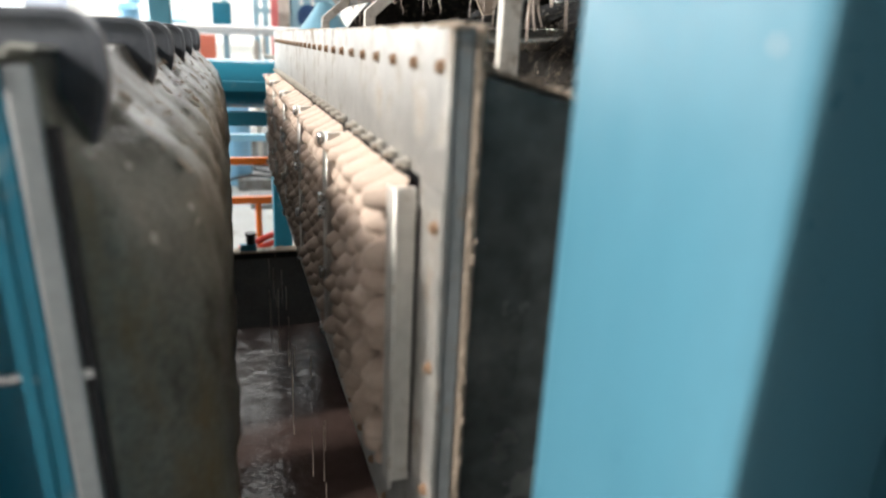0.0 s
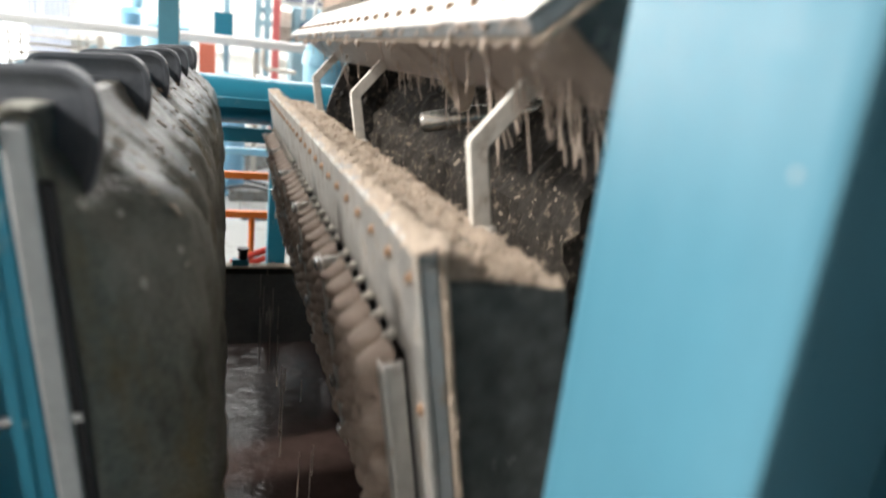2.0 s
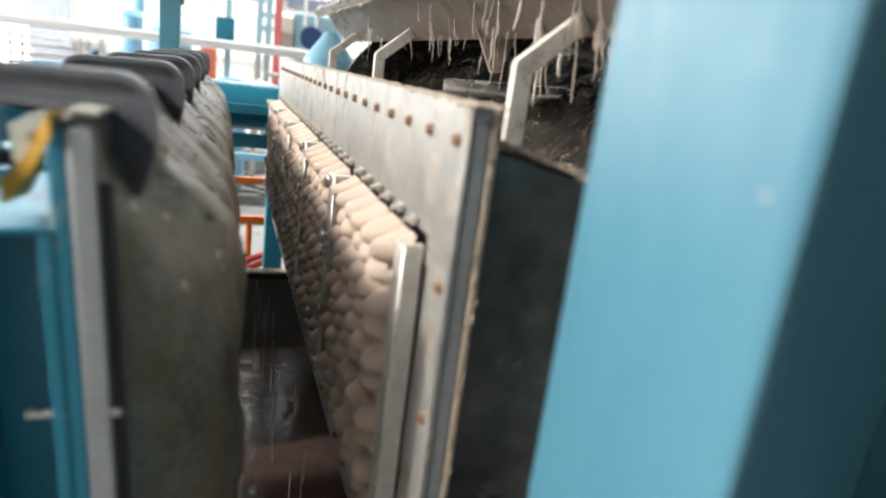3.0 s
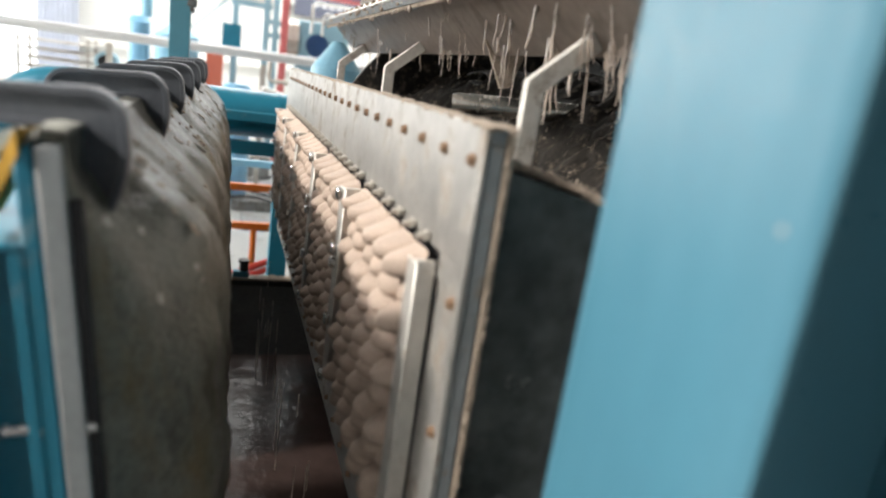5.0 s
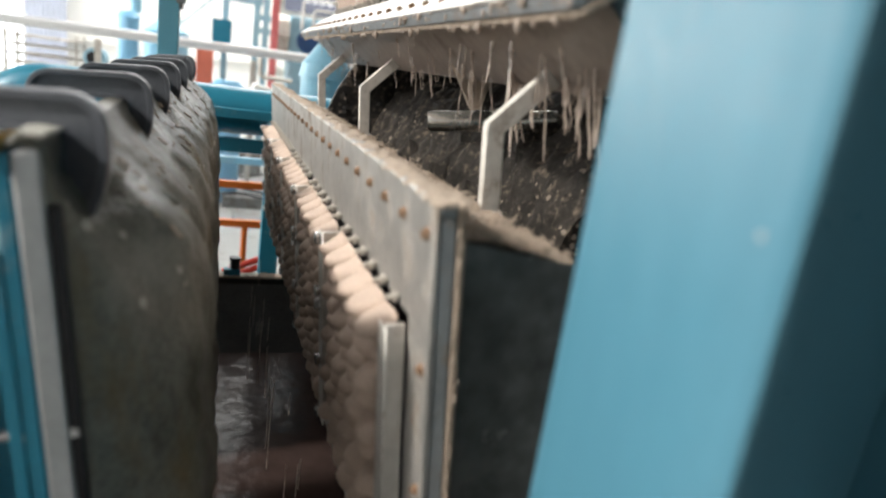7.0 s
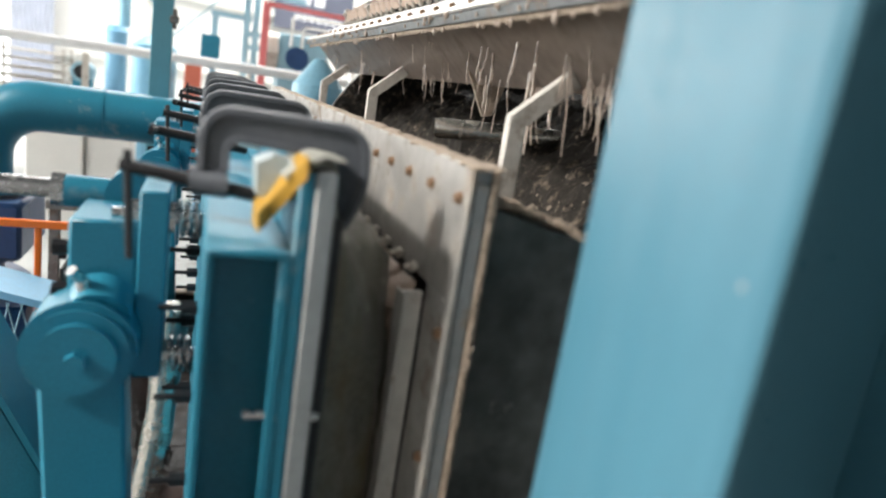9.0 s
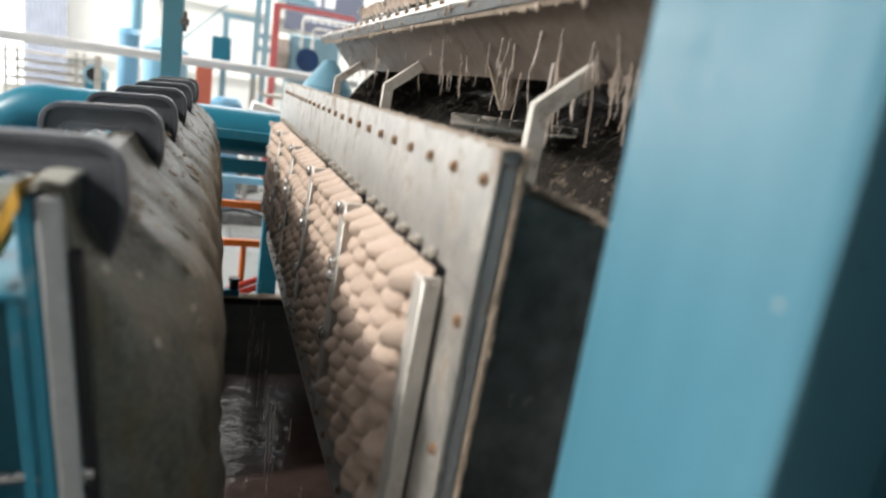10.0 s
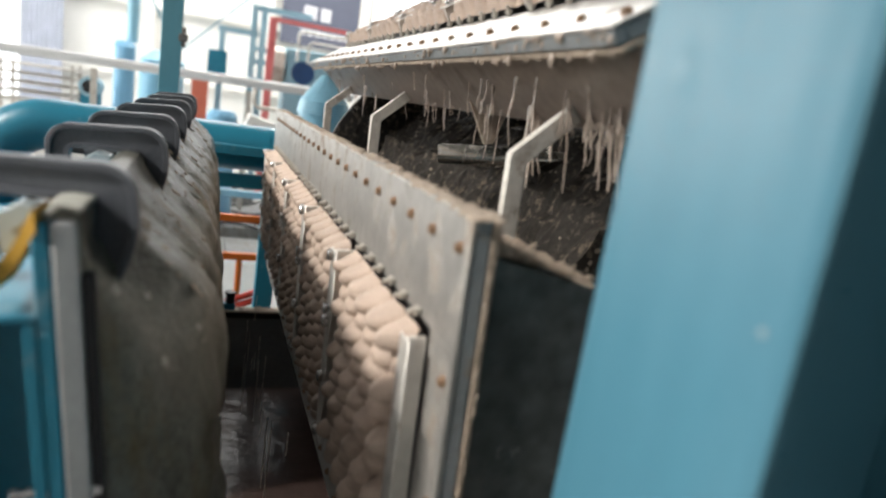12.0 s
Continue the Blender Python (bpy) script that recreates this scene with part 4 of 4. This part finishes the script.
def trough_cap():
    c = thing("rubber_stop", (0.155, 3.63, -1.20), "black rubber stop on a blue block", "stop")
    bm = bm_new()
    box(bm, 0.10, 0.19, 3.605, 3.655, -1.20, -1.15, 0.004)
    part("block", bm, BLUE, c)
    bm = bm_new()
    rod(bm, (0.16, 3.63, -1.15), (0.16, 3.63, -1.10), 0.026, 16)
    rod(bm, (0.16, 3.63, -1.10), (0.16, 3.63, -1.085), 0.032, 16)
    part("knob", bm, BLACK, c, "black rubber knob")


trough_cap()


def falling_water():
    rng = random.Random(21)
    bm = bm_new()
    for k in range(22):
        y = 1.3 + 2.0 * rng.random()
        x = 0.20 + 0.09 * rng.random()
        z1 = -0.9 - 0.3 * rng.random()
        rod(bm, (x, y, z1), (x, y, z1 - 0.06 - 0.22 * rng.random()), 0.0009 + 0.0008 * rng.random(), 5)
    ob = solid("water_trickle", bm, WET, "thin trickles of water falling into the trough", "water", "stuff")


falling_water()


def far_frame():
    fr = thing("duct_rack", (0.3, 3.8, FLOOR_Z), "blue welded machine frame with a cross pipe", "duct rack")
    bm = bm_new()
    box(bm, 0.295, 0.40, 3.72, 3.80, FLOOR_Z, -0.30, 0.004)
    part("leg", bm, BLUE, fr, "blue square leg")
    bm = bm_new()
    box(bm, -0.16, 1.2, 3.70, 3.76, -0.50, -0.425, 0.003)
    part("lower_beam", bm, BLUE, fr, "dark blue lower beam")
    bm = bm_new()
    box(bm, -0.16, 1.2, 3.66, 3.70, -0.315, -0.262, 0.003)
    part("upper_beam", bm, BLUE, fr, "blue upper beam")
    bm = bm_new()
    box(bm, -0.317, -0.207, 4.16, 4.28, FLOOR_Z, 3.2, 0.004)
    post = part("post", bm, BLUE_MID, fr, "tall blue post")
    bm = bm_new()
    box(bm, -0.207, -0.187, 4.14, 4.24, 0.22, 0.33, 0.004)
    box(bm, -0.222, -0.172, 4.13, 4.159, 0.25, 0.29, 0.004)
    part("clip", bm, STEEL_DARK, post, "rusty bracket")
    bm = bm_new()
    box(bm, -0.24, -0.10, 3.9, 4.15, -1.0, -0.30, 0.004)
    part("bracket", bm, BLUE, fr, "blue bolted bracket")
    bm = bm_new()
    pts = [(1.3, 3.85, -0.286), (0.5, 3.85, -0.286), (-0.78, 3.85, -0.286)]
    for i in range(1, 9):
        a = radians(90 * i / 8)
        pts.append((-0.78 - 0.27 * math.sin(a), 3.85, -0.556 + 0.27 * math.cos(a)))
    pts += [(-1.05, 3.85, -0.72)]
    tube(bm, pts, 0.130, 28)
    for x in (-0.50, 0.30):
        rod(bm, (x - 0.006, 3.85, -0.286), (x + 0.006, 3.85, -0.286), 0.1335, 28)
    pipe = part("cross_pipe", bm, BLUE, fr, "wide blue duct with an elbow")
    bm = bm_new()
    rod(bm, (-1.05, 3.85, -0.74), (-1.05, 3.85, -0.70), 0.2, 28)
    for k in range(10):
        a = 6.283 * k / 10
        rod(bm, (-1.05 + 0.175 * math.cos(a), 3.85 + 0.175 * math.sin(a), -0.70), (-1.05 + 0.175 * math.cos(a), 3.85 + 0.175 * math.sin(a), -0.675), 0.014, 6)
    part("flange", bm, BLUE, pipe, "bolted flange")
    bm = bm_new()
    box(bm, -0.2, 0.7, 5.0, 5.06, -0.78, -0.73, 0.003)
    part("rail", bm, BLUE_PALE, fr, "pale blue rail")


far_frame()


def pump():
    p = thing("pump_unit", (-1.06, 3.85, FLOOR_Z), "dark blue pump unit under the duct", "pump")
    bm = bm_new()
    box(bm, -1.30, -0.825, 3.6, 4.15, -1.06, -0.76, 0.02)
    part("casing", bm, BLUE_DARK, p)
    bm = bm_new()
    rod(bm, (-1.06, 3.6, -1.43), (-1.06, 4.05, -1.43), 0.25, 32)
    rod(bm, (-1.06, 3.585, -1.43), (-1.06, 3.6, -1.43), 0.16, 32)
    rod(bm, (-1.06, 3.82, -1.25), (-1.06, 3.82, -1.061), 0.11, 24)
    volute = part("volute", bm, BLUE_DARK, p, "round dark blue pump volute")
    bm = bm_new()
    rod(bm, (-1.06, 3.82, -1.10), (-1.06, 3.82, -1.062), 0.17, 28)
    for k in range(8):
        a = 6.283 * k / 8
        rod(bm, (-1.06 + 0.145 * math.cos(a), 3.82 + 0.145 * math.sin(a), -1.125), (-1.06 + 0.145 * math.cos(a), 3.82 + 0.145 * math.sin(a), -1.10), 0.014, 6)
    part("flange", bm, BLUE_DARK, volute, "bolted dark blue flange")
    bm = bm_new()
    box(bm, -1.27, -0.85, 3.6, 4.1, FLOOR_Z, -1.66, 0.01)
    part("foot", bm, BLUE_DARK, p)


pump()


def fence():
    f = thing("guard_rail", (0.0, 4.5, FLOOR_Z), "bright orange guard rail behind the machine", "railing")
    for z in (-0.86, -1.13):
        bm = bm_new()
        box(bm, 0.0, 1.3, 4.48, 4.52, z, z + 0.048, 0.004)
        part("rail", bm, ORANGE, f)
    for x in (0.24, 1.1):
        bm = bm_new()
        rod(bm, (x, 4.5, FLOOR_Z), (x, 4.5, -1.13), 0.021, 14)
        part("post", bm, ORANGE, f)
    g = thing("guard_rail", (-1.0, 2.6, FLOOR_Z), "orange tube safety fence with vertical bars", "railing")
    for z in (-0.74, -1.24):
        bm = bm_new()
        box(bm, -2.2, -0.40, 3.08, 3.11, z, z + 0.032, 0.003)
        part("rail", bm, ORANGE, g)
    for x in (-2.2, -1.98, -1.76, -1.54, -1.32, -1.10, -0.90, -0.66, -0.44):
        bm = bm_new()
        box(bm, x, x + 0.025, 3.083, 3.107, -1.24 if x > -2.1 else FLOOR_Z, -0.74, 0.003)
        part("bar", bm, ORANGE, g)
    for d in (0.0, 0.05):
        bm = bm_new()
        tube(bm, [(0.10, 3.95, -1.28 - d), (0.22, 3.95, -1.23 - d), (0.36, 3.95, -1.17 - d)], 0.02, 12)
        solid("hose", bm, HOSE_RED, "bright red rubber hose along the frame", "hose")


fence()


def tank_far():
    t = thing("dome_tank", (0.72, 4.6, FLOOR_Z), "pale blue tank with a conical top", "tank")
    bm = bm_new()
    rod(bm, (0.72, 4.6, FLOOR_Z), (0.72, 4.6, -0.07), 0.17, 32)
    part("shell", bm, BLUE_PALE, t)
    bm = bm_new()
    rod(bm, (0.72, 4.6, -0.07), (0.72, 4.6, 0.02), 0.185, 32, 0.17)
    rod(bm, (0.72, 4.6, 0.02), (0.72, 4.6, 0.20), 0.17, 32, 0.04)
    part("cone", bm, BLUE_PALE, t, "pale blue cone")


tank_far()


SC, FLOOR_Z = 1.0, -1.6


def background():
    # long insulated pipe across the hall
    bm = bm_new()
    rod(bm, (-5.0, 8.0, -0.03), (1.6, 8.0, 0.03), 0.052, 20)
    pipe = thing("overhead_pipe", (-1.5, 8.0, FLOOR_Z), "long pale grey insulated pipe on stands", "pipe")
    part("pipe", bm, surface("pale_grey_cladding", (0.62, 0.62, 0.62), 0.5, 0.1, 0.1, 30, 3, 0.05), pipe)
    for x in (-2.9, -1.25, 0.35):
        bm = bm_new()
        box(bm, x, x + 0.06, 7.97, 8.03, FLOOR_Z, -0.08)
        part("stand", bm, STEEL, pipe, "thin steel stand")
    # tanks with risers
    t = thing("pressure_tank", (-1.15, 9.9, FLOOR_Z), "bright blue narrow pressure tank with a riser pipe", "tank")
    bm = bm_new()
    rod(bm, (-1.15, 9.9, FLOOR_Z), (-1.15, 9.9, 0.22), 0.13, 24)
    rod(bm, (-1.15, 9.9, 0.22), (-1.15, 9.9, 0.30), 0.15, 24, 0.1)
    part("vessel", bm, BLUE_BRIGHT, t)
    bm = bm_new()
    rod(bm, (-1.08, 10.0, 0.30), (-1.08, 10.0, 3.2), 0.075, 20)
    part("riser", bm, BLUE_PALE, t, "pale blue riser pipe")
    t = thing("storage_tank", (-0.75, 10.4, FLOOR_Z), "wide pale blue storage tank", "tank")
    bm = bm_new()
    rod(bm, (-0.72, 10.4, FLOOR_Z), (-0.72, 10.4, 0.12), 0.30, 28)
    rod(bm, (-0.72, 10.4, 0.12), (-0.72, 10.4, 0.26), 0.30, 28, 0.12)
    part("vessel", bm, BLUE_PALE, t)
    t = thing("drum", (0.10, 6.6, FLOOR_Z), "small bright blue plastic drum", "drum")
    bm = bm_new()
    rod(bm, (0.10, 7.4, FLOOR_Z), (0.10, 7.4, -0.36), 0.16, 24)
    rod(bm, (0.10, 7.4, -0.36), (0.10, 7.4, -0.31), 0.16, 24, 0.12)
    part("body", bm, BLUE_BRIGHT, t)
    # tray rack
    r = thing("tray_rack", (-2.0, 9.2, FLOOR_Z), "grey drying rack stacked with trays", "rack")
    for x in (-2.35, -1.62):
        for y in (9.0, 9.5):
            bm = bm_new()
            box(bm, x, x + 0.03, y, y + 0.03, FLOOR_Z, -0.10)
            part("upright", bm, STEEL, r)
    for k in range(9):
        z = -0.18 - 0.105 * k
        bm = bm_new()
        box(bm, -2.36 + 0.01 * (k % 3), -1.56 + 0.015 * (k % 2), 8.98, 9.54, z, z + 0.022, 0.004)
        part("tray", bm, STEEL, r, "grey tray")
    # blower with its round inlet
    b = thing("blower", (-1.35, 9.0, FLOOR_Z), "small blue blower with a round inlet", "blower")
    bm = bm_new()
    rod(bm, (-1.40, 8.9, -0.32), (-1.40, 9.2, -0.32), 0.12, 24)
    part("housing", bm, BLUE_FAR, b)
    bm = bm_new()
    rod(bm, (-1.40, 8.885, -0.32), (-1.40, 8.90, -0.32), 0.08, 24)
    part("inlet", bm, BLACK, b, "dark round inlet")
    bm = bm_new()
    box(bm, -1.5, -1.3, 8.95, 9.15, FLOOR_Z, -0.4)
    part("stand", bm, BLUE, b)
    # machine with round port and red gantry
    m = thing("drying_machine", (1.3, 10.6, FLOOR_Z), "blue machine block with a large round port", "machine")
    bm = bm_new()
    box(bm, 0.98, 1.75, 10.5, 11.4, -0.06, 0.62, 0.02)
    box(bm, 1.02, 1.7, 10.52, 11.3, FLOOR_Z, -0.06)
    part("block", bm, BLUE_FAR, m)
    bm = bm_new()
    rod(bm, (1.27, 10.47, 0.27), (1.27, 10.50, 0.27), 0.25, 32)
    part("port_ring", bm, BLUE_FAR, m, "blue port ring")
    bm = bm_new()
    rod(bm, (1.27, 10.46, 0.27), (1.27, 10.47, 0.27), 0.175, 32)
    part("port", bm, BLUE_DARK, m, "dark round port")
    bm = bm_new()
    rod(bm, (0.80, 10.7, 0.30), (0.98, 10.7, 0.30), 0.32, 8)
    part("gear_case", bm, STEEL, m, "grey octagonal gear case")
    g = thing("red_gantry", (0.75, 10.3, FLOOR_Z), "red painted steel gantry", "gantry")
    bm = bm_new()
    box(bm, 0.70, 0.80, 10.25, 10.35, FLOOR_Z, 0.94)
    part("column", bm, RED, g)
    bm = bm_new()
    box(bm, 0.70, 1.9, 10.26, 10.34, 0.94, 1.0)
    part("beam", bm, RED, g)
    for dx, top in ((0.0, 0.86), (0.16, 0.72)):
        bm = bm_new()
        tube(bm, [(1.12 + dx, 10.1, 0.42), (1.12 + dx, 10.1, top - 0.04), (1.16 + dx, 10.1, top), (2.0, 10.1, top)], 0.022, 12)
        solid("steam_pipe", bm, WHITE, "white bent steam pipe hung by the gantry", "pipe")
    bm = bm_new()
    tube(bm, [(0.52, 9.19, -0.05), (0.52, 9.19, -0.24), (0.56, 9.19, -0.29), (0.95, 9.19, -0.30)], 0.028, 12)
    solid("steam_pipe", bm, STEEL, "pale grey elbow pipe by the gantry", "pipe")
    # blue pipe frame of the next line
    f = thing("blue_gantry", (0.4, 11.0, FLOOR_Z), "tall blue steel gantry of the next line", "gantry")
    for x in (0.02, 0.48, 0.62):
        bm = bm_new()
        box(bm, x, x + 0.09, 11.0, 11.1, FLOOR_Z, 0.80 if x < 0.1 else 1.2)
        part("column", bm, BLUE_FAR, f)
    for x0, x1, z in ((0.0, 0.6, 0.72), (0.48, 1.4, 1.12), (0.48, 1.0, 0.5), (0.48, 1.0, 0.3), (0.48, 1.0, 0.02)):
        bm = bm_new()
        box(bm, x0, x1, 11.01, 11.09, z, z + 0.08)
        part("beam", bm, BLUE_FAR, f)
    bm = bm_new()
    box(bm, -0.12, 0.16, 10.9, 11.0, -0.05, 0.42)
    part("control_box", bm, BLUE, f, "dark blue control box")
    # pink-red cabinet and small stock
    c = thing("red_cabinet", (-0.12, 10.0, FLOOR_Z), "faded red machine cabinet", "cabinet")
    bm = bm_new()
    box(bm, -0.30, -0.08, 10.0, 10.3, FLOOR_Z, -0.05, 0.01)
    part("body", bm, surface("faded_red_paint", (0.62, 0.16, 0.10), 0.5, 0, 0.1, 40, 3, 0.03), c)
    c = thing("orange_hopper", (0.6, 6.0, FLOOR_Z), "orange and white hopper beside the line", "hopper")
    bm = bm_new()
    box(bm, 0.30, 0.80, 6.2, 6.6, -0.54, -0.42, 0.01)
    part("body", bm, ORANGE, c)
    for x in (0.66, 0.78):
        bm = bm_new()
        box(bm, x, x + 0.02, 6.38, 6.42, FLOOR_Z, -0.54)
        part("leg", bm, STEEL, c)
    bm = bm_new()
    prism(bm, [(0.28, -0.42), (0.82, -0.42), (0.80, -0.36), (0.32, -0.26)], 6.18, 6.62)
    part("lid", bm, WHITE, c, "white lid")
    # cabinets behind the duct
    c = thing("control_cabinet", (-1.1, 6.5, FLOOR_Z), "cream metal control cabinet", "cabinet")
    bm = bm_new()
    box(bm, -1.42, -0.98, 6.4, 6.9, FLOOR_Z, -0.55, 0.01)
    part("body", bm, WHITE, c)
    bm = bm_new()
    box(bm, -0.97, -0.60, 6.45, 6.9, FLOOR_Z, -0.6, 0.01)
    part("door", bm, WHITE, c)
    # braces of the far wall
    for a, b in (((-2.0, 14.6, 2.6), (-0.75, 14.6, 0.4)), ((-0.9, 14.6, 0.2), (0.9, 14.6, 2.0))):
        bm = bm_new()
        rod(bm, a, b, 0.014, 8)
        solid("brace", bm, BLUE, "thin blue diagonal wall brace", "brace", "structure")
    # banner with plain shapes in place of its print
    s = thing("banner", (2.0, 14.87, 0.9), "dark navy banner with pale print on the far wall", "banner")
    bm = bm_new()
    box(bm, 1.25, 2.95, 14.865, 14.879, 0.95, 2.6)
    part("cloth", bm, NAVY, s)
    bm = bm_new()
    box(bm, 1.70, 1.98, 14.852, 14.861, 1.50, 1.78)
    box(bm, 2.06, 2.28, 14.852, 14.861, 1.50, 1.78)
    part("emblem", bm, BANNER_INK, s, "two pale printed blocks")
    bm = bm_new()
    for i in range(7):
        box(bm, 1.66 + 0.16 * i, 1.66 + 0.16 * i + 0.11, 14.852, 14.861, 1.16, 1.28)
    part("print", bm, BANNER_INK, s, "row of pale bars")
    # curtain beside the bright window, its colour lightened to paint in haze
    bm = bm_new()
    for i in range(16):
        x = -3.42 + 0.042 * i
        rod(bm, (x, 14.55 + 0.02 * (i % 2), FLOOR_Z + 0.3), (x, 14.55 + 0.02 * (i % 2), 4.5), 0.03, 8)
    solid("curtain", bm, surface("blue_grey_curtain", (0.42, 0.45, 0.53), 0.8, 0, 0.15, 40, 3, 0.1), "blue-grey strip curtain by the window", "curtain", "structure")
    # things on the floor behind the orange rail
    for x0, x1, y0, y1, h in ((0.1, 1.4, 7.0, 8.4, 0.12), (0.2, 1.2, 6.2, 6.8, 0.05), (-0.3, 0.6, 9.0, 9.8, 0.3)):
        bm = bm_new()
        box(bm, x0, x1, y0, y1, FLOOR_Z, FLOOR_Z + h, 0.01)
        solid("steel_plate", bm, STEEL_DARK, "grey steel plate lying on the floor", "plate")
    rng = random.Random(3)
    for k in range(4):
        bm = bm_new()
        pts = [(0.0 + 0.12 * i, 6.9 + 0.5 * k + 0.25 * math.sin(i * 0.7 + k), FLOOR_Z + 0.135) for i in range(14)]
        tube(bm, pts, 0.014, 8)
        solid("cable", bm, BLACK, "black cable lying on the floor", "cable")


background()
SC, FLOOR_Z = UNIT, -1.6 / UNIT


def near_left():
    # sloping machine base at the press side
    b = thing("sloping_plinth", (-0.9, 1.4, FLOOR_Z), "blue sloping machine base beside the press", "plinth")
    bm = bm_new()
    prism(bm, [(-0.95, FLOOR_Z), (-0.95, -0.46), (-0.61, -0.46), (-0.508, -0.70), (-0.345, -1.057), (-0.25, -1.265), (-0.25, FLOOR_Z)], 1.68, 1.9)
    part("side_plate", bm, BLUE, b)
    bm = bm_new()
    prism(bm, [(-0.605, -0.452), (-0.503, -0.692), (-0.340, -1.049), (-0.245, -1.257), (-0.232, -1.249), (-0.327, -1.041), (-0.490, -0.684), (-0.592, -0.444)], 1.67, 1.91)
    part("top_plate", bm, BLUE, b)
    bm = bm_new()
    tube(bm, [(-0.62, 1.66, -0.70), (-0.56, 1.655, -0.86), (-0.48, 1.655, -1.02), (-0.44, 1.66, -1.20), (-0.43, 1.66, -1.40)], 0.006, 10)
    part("cable", bm, WHITE_PLASTIC, b, "thin pale cable")


def drive_corner():
    st = thing("equipment_stand", (-0.60, 3.35, FLOOR_Z), "dark grey steel stand bolted together behind the press", "stand")
    for x in (-0.65, -0.20):
        bm = bm_new()
        box(bm, x, x + 0.045, 3.30, 3.345, FLOOR_Z, -0.70, 0.003)
        leg = part("leg", bm, STEEL_DARK, st)
        for z in (-0.92, -1.06):
            bm = bm_new()
            rod(bm, (x + 0.045, 3.32, z), (x + 0.075, 3.32, z), 0.026, 6)
            part("bolt", bm, BLACK, leg, "black hexagon bolt")
    bm = bm_new()
    box(bm, -0.66, -0.15, 3.29, 3.355, -0.699, -0.655, 0.003)
    part("top_rail", bm, STEEL_DARK, st)
    g = thing("drive_guard", (-0.72, 2.66, FLOOR_Z), "blue sheet drive guard with a wire mesh front", "machine guard")
    bm = bm_new()
    prism(bm, [(-1.1, -0.74), (-0.53, -0.90), (-0.53, -0.93), (-1.1, -0.77)], 2.6, 2.85)
    part("cover", bm, BLUE_BRIGHT, g, "bright blue sloping cover")
    bm = bm_new()
    box(bm, -1.1, -0.60, 2.66, 2.80, FLOOR_Z, -0.95, 0.01)
    part("housing", bm, BLUE_DARK, g, "dark blue housing")
    bm = bm_new()
    for k in range(14):
        x = -1.1 + 0.045 * k
        rod(bm, (x, 2.61, -1.35), (x + 0.10, 2.61, -0.91), 0.003, 5)
        rod(bm, (x + 0.10, 2.612, -1.35), (x, 2.612, -0.91), 0.003, 5)
    part("mesh", bm, BLUE_FAR, g, "woven blue wire mesh")


near_left()
drive_corner()


# ---- what moves ----
def motions():
    step = [(0.25, 0), (0.4, 1.8), (0.55, 3.9), (0.7, 6.7), (0.9, 10.7), (1.05, 13.6), (1.2, 17.0), (1.4, 25.4), (1.5, 29.7), (1.6, 34.4), (1.7, 38.8), (1.9, 46.2), (2.1, 52.7), (2.25, 56.0), (2.4, 58.4), (2.6, 60)]
    rows = [(0.0, 0)] + [(4.8 * k + s, 60 * k + a) for k in range(3) for s, a in step if 4.8 * k + s <= 12.0]
    walk(rotor, [(t, pose(UNIT * CX, 0, UNIT * CZ, 0, a, 0)) for t, a in rows])

    rest = (-0.134, -0.071, -4.4)
    press = [
        (0.0, -0.084, -0.055, -1.3), (0.15, -0.114, -0.063, -3.0), (0.4, *rest), (2.8, *rest), (2.95, -0.100, -0.066, -2.9),
        (3.1, -0.040, -0.057, -2.0), (3.2, 0.004, -0.044, -1.8), (3.4, 0.10, -0.030, -0.6), (3.6, 0.165, -0.024, 0.0), (3.8, 0.178, -0.022, 0.2), (4.0, 0.175, -0.022, 0.2),
        (4.2, 0.144, -0.026, 0.0), (4.4, 0.083, -0.028, -0.8), (4.6, 0.004, -0.034, -1.7), (4.8, -0.092, -0.058, -3.2), (5.0, -0.128, -0.069, -4.2), (5.15, *rest),
        (7.6, *rest), (7.75, -0.100, -0.066, -2.9), (7.9, -0.040, -0.057, -2.0), (8.0, 0.004, -0.044, -1.8), (8.2, 0.10, -0.030, -0.6), (8.4, 0.165, -0.024, 0.0), (8.6, 0.178, -0.022, 0.2),
        (8.8, 0.172, -0.022, 0.2), (9.0, 0.144, -0.026, 0.0), (9.2, 0.083, -0.028, -0.8), (9.5, -0.031, -0.037, -2.0), (9.7, -0.098, -0.058, -3.3), (9.9, -0.128, -0.069, -4.2), (10.1, *rest), (12.0, *rest)]
    walk(carrier, [(t, pose(UNIT * x, UNIT * CY0, UNIT * z, 0, a, 0)) for t, x, z, a in press])
    for arm in arms:
        walk(arm, [(t, pose(UNIT * PIV_X, arm.location.y, UNIT * PIV_Z, 0, math.degrees(math.asin(max(-0.6, min(0.6, (x + BEAR_DX - PIV_X) / ARM_L)))), 0)) for t, x, z, a in press])


motions()
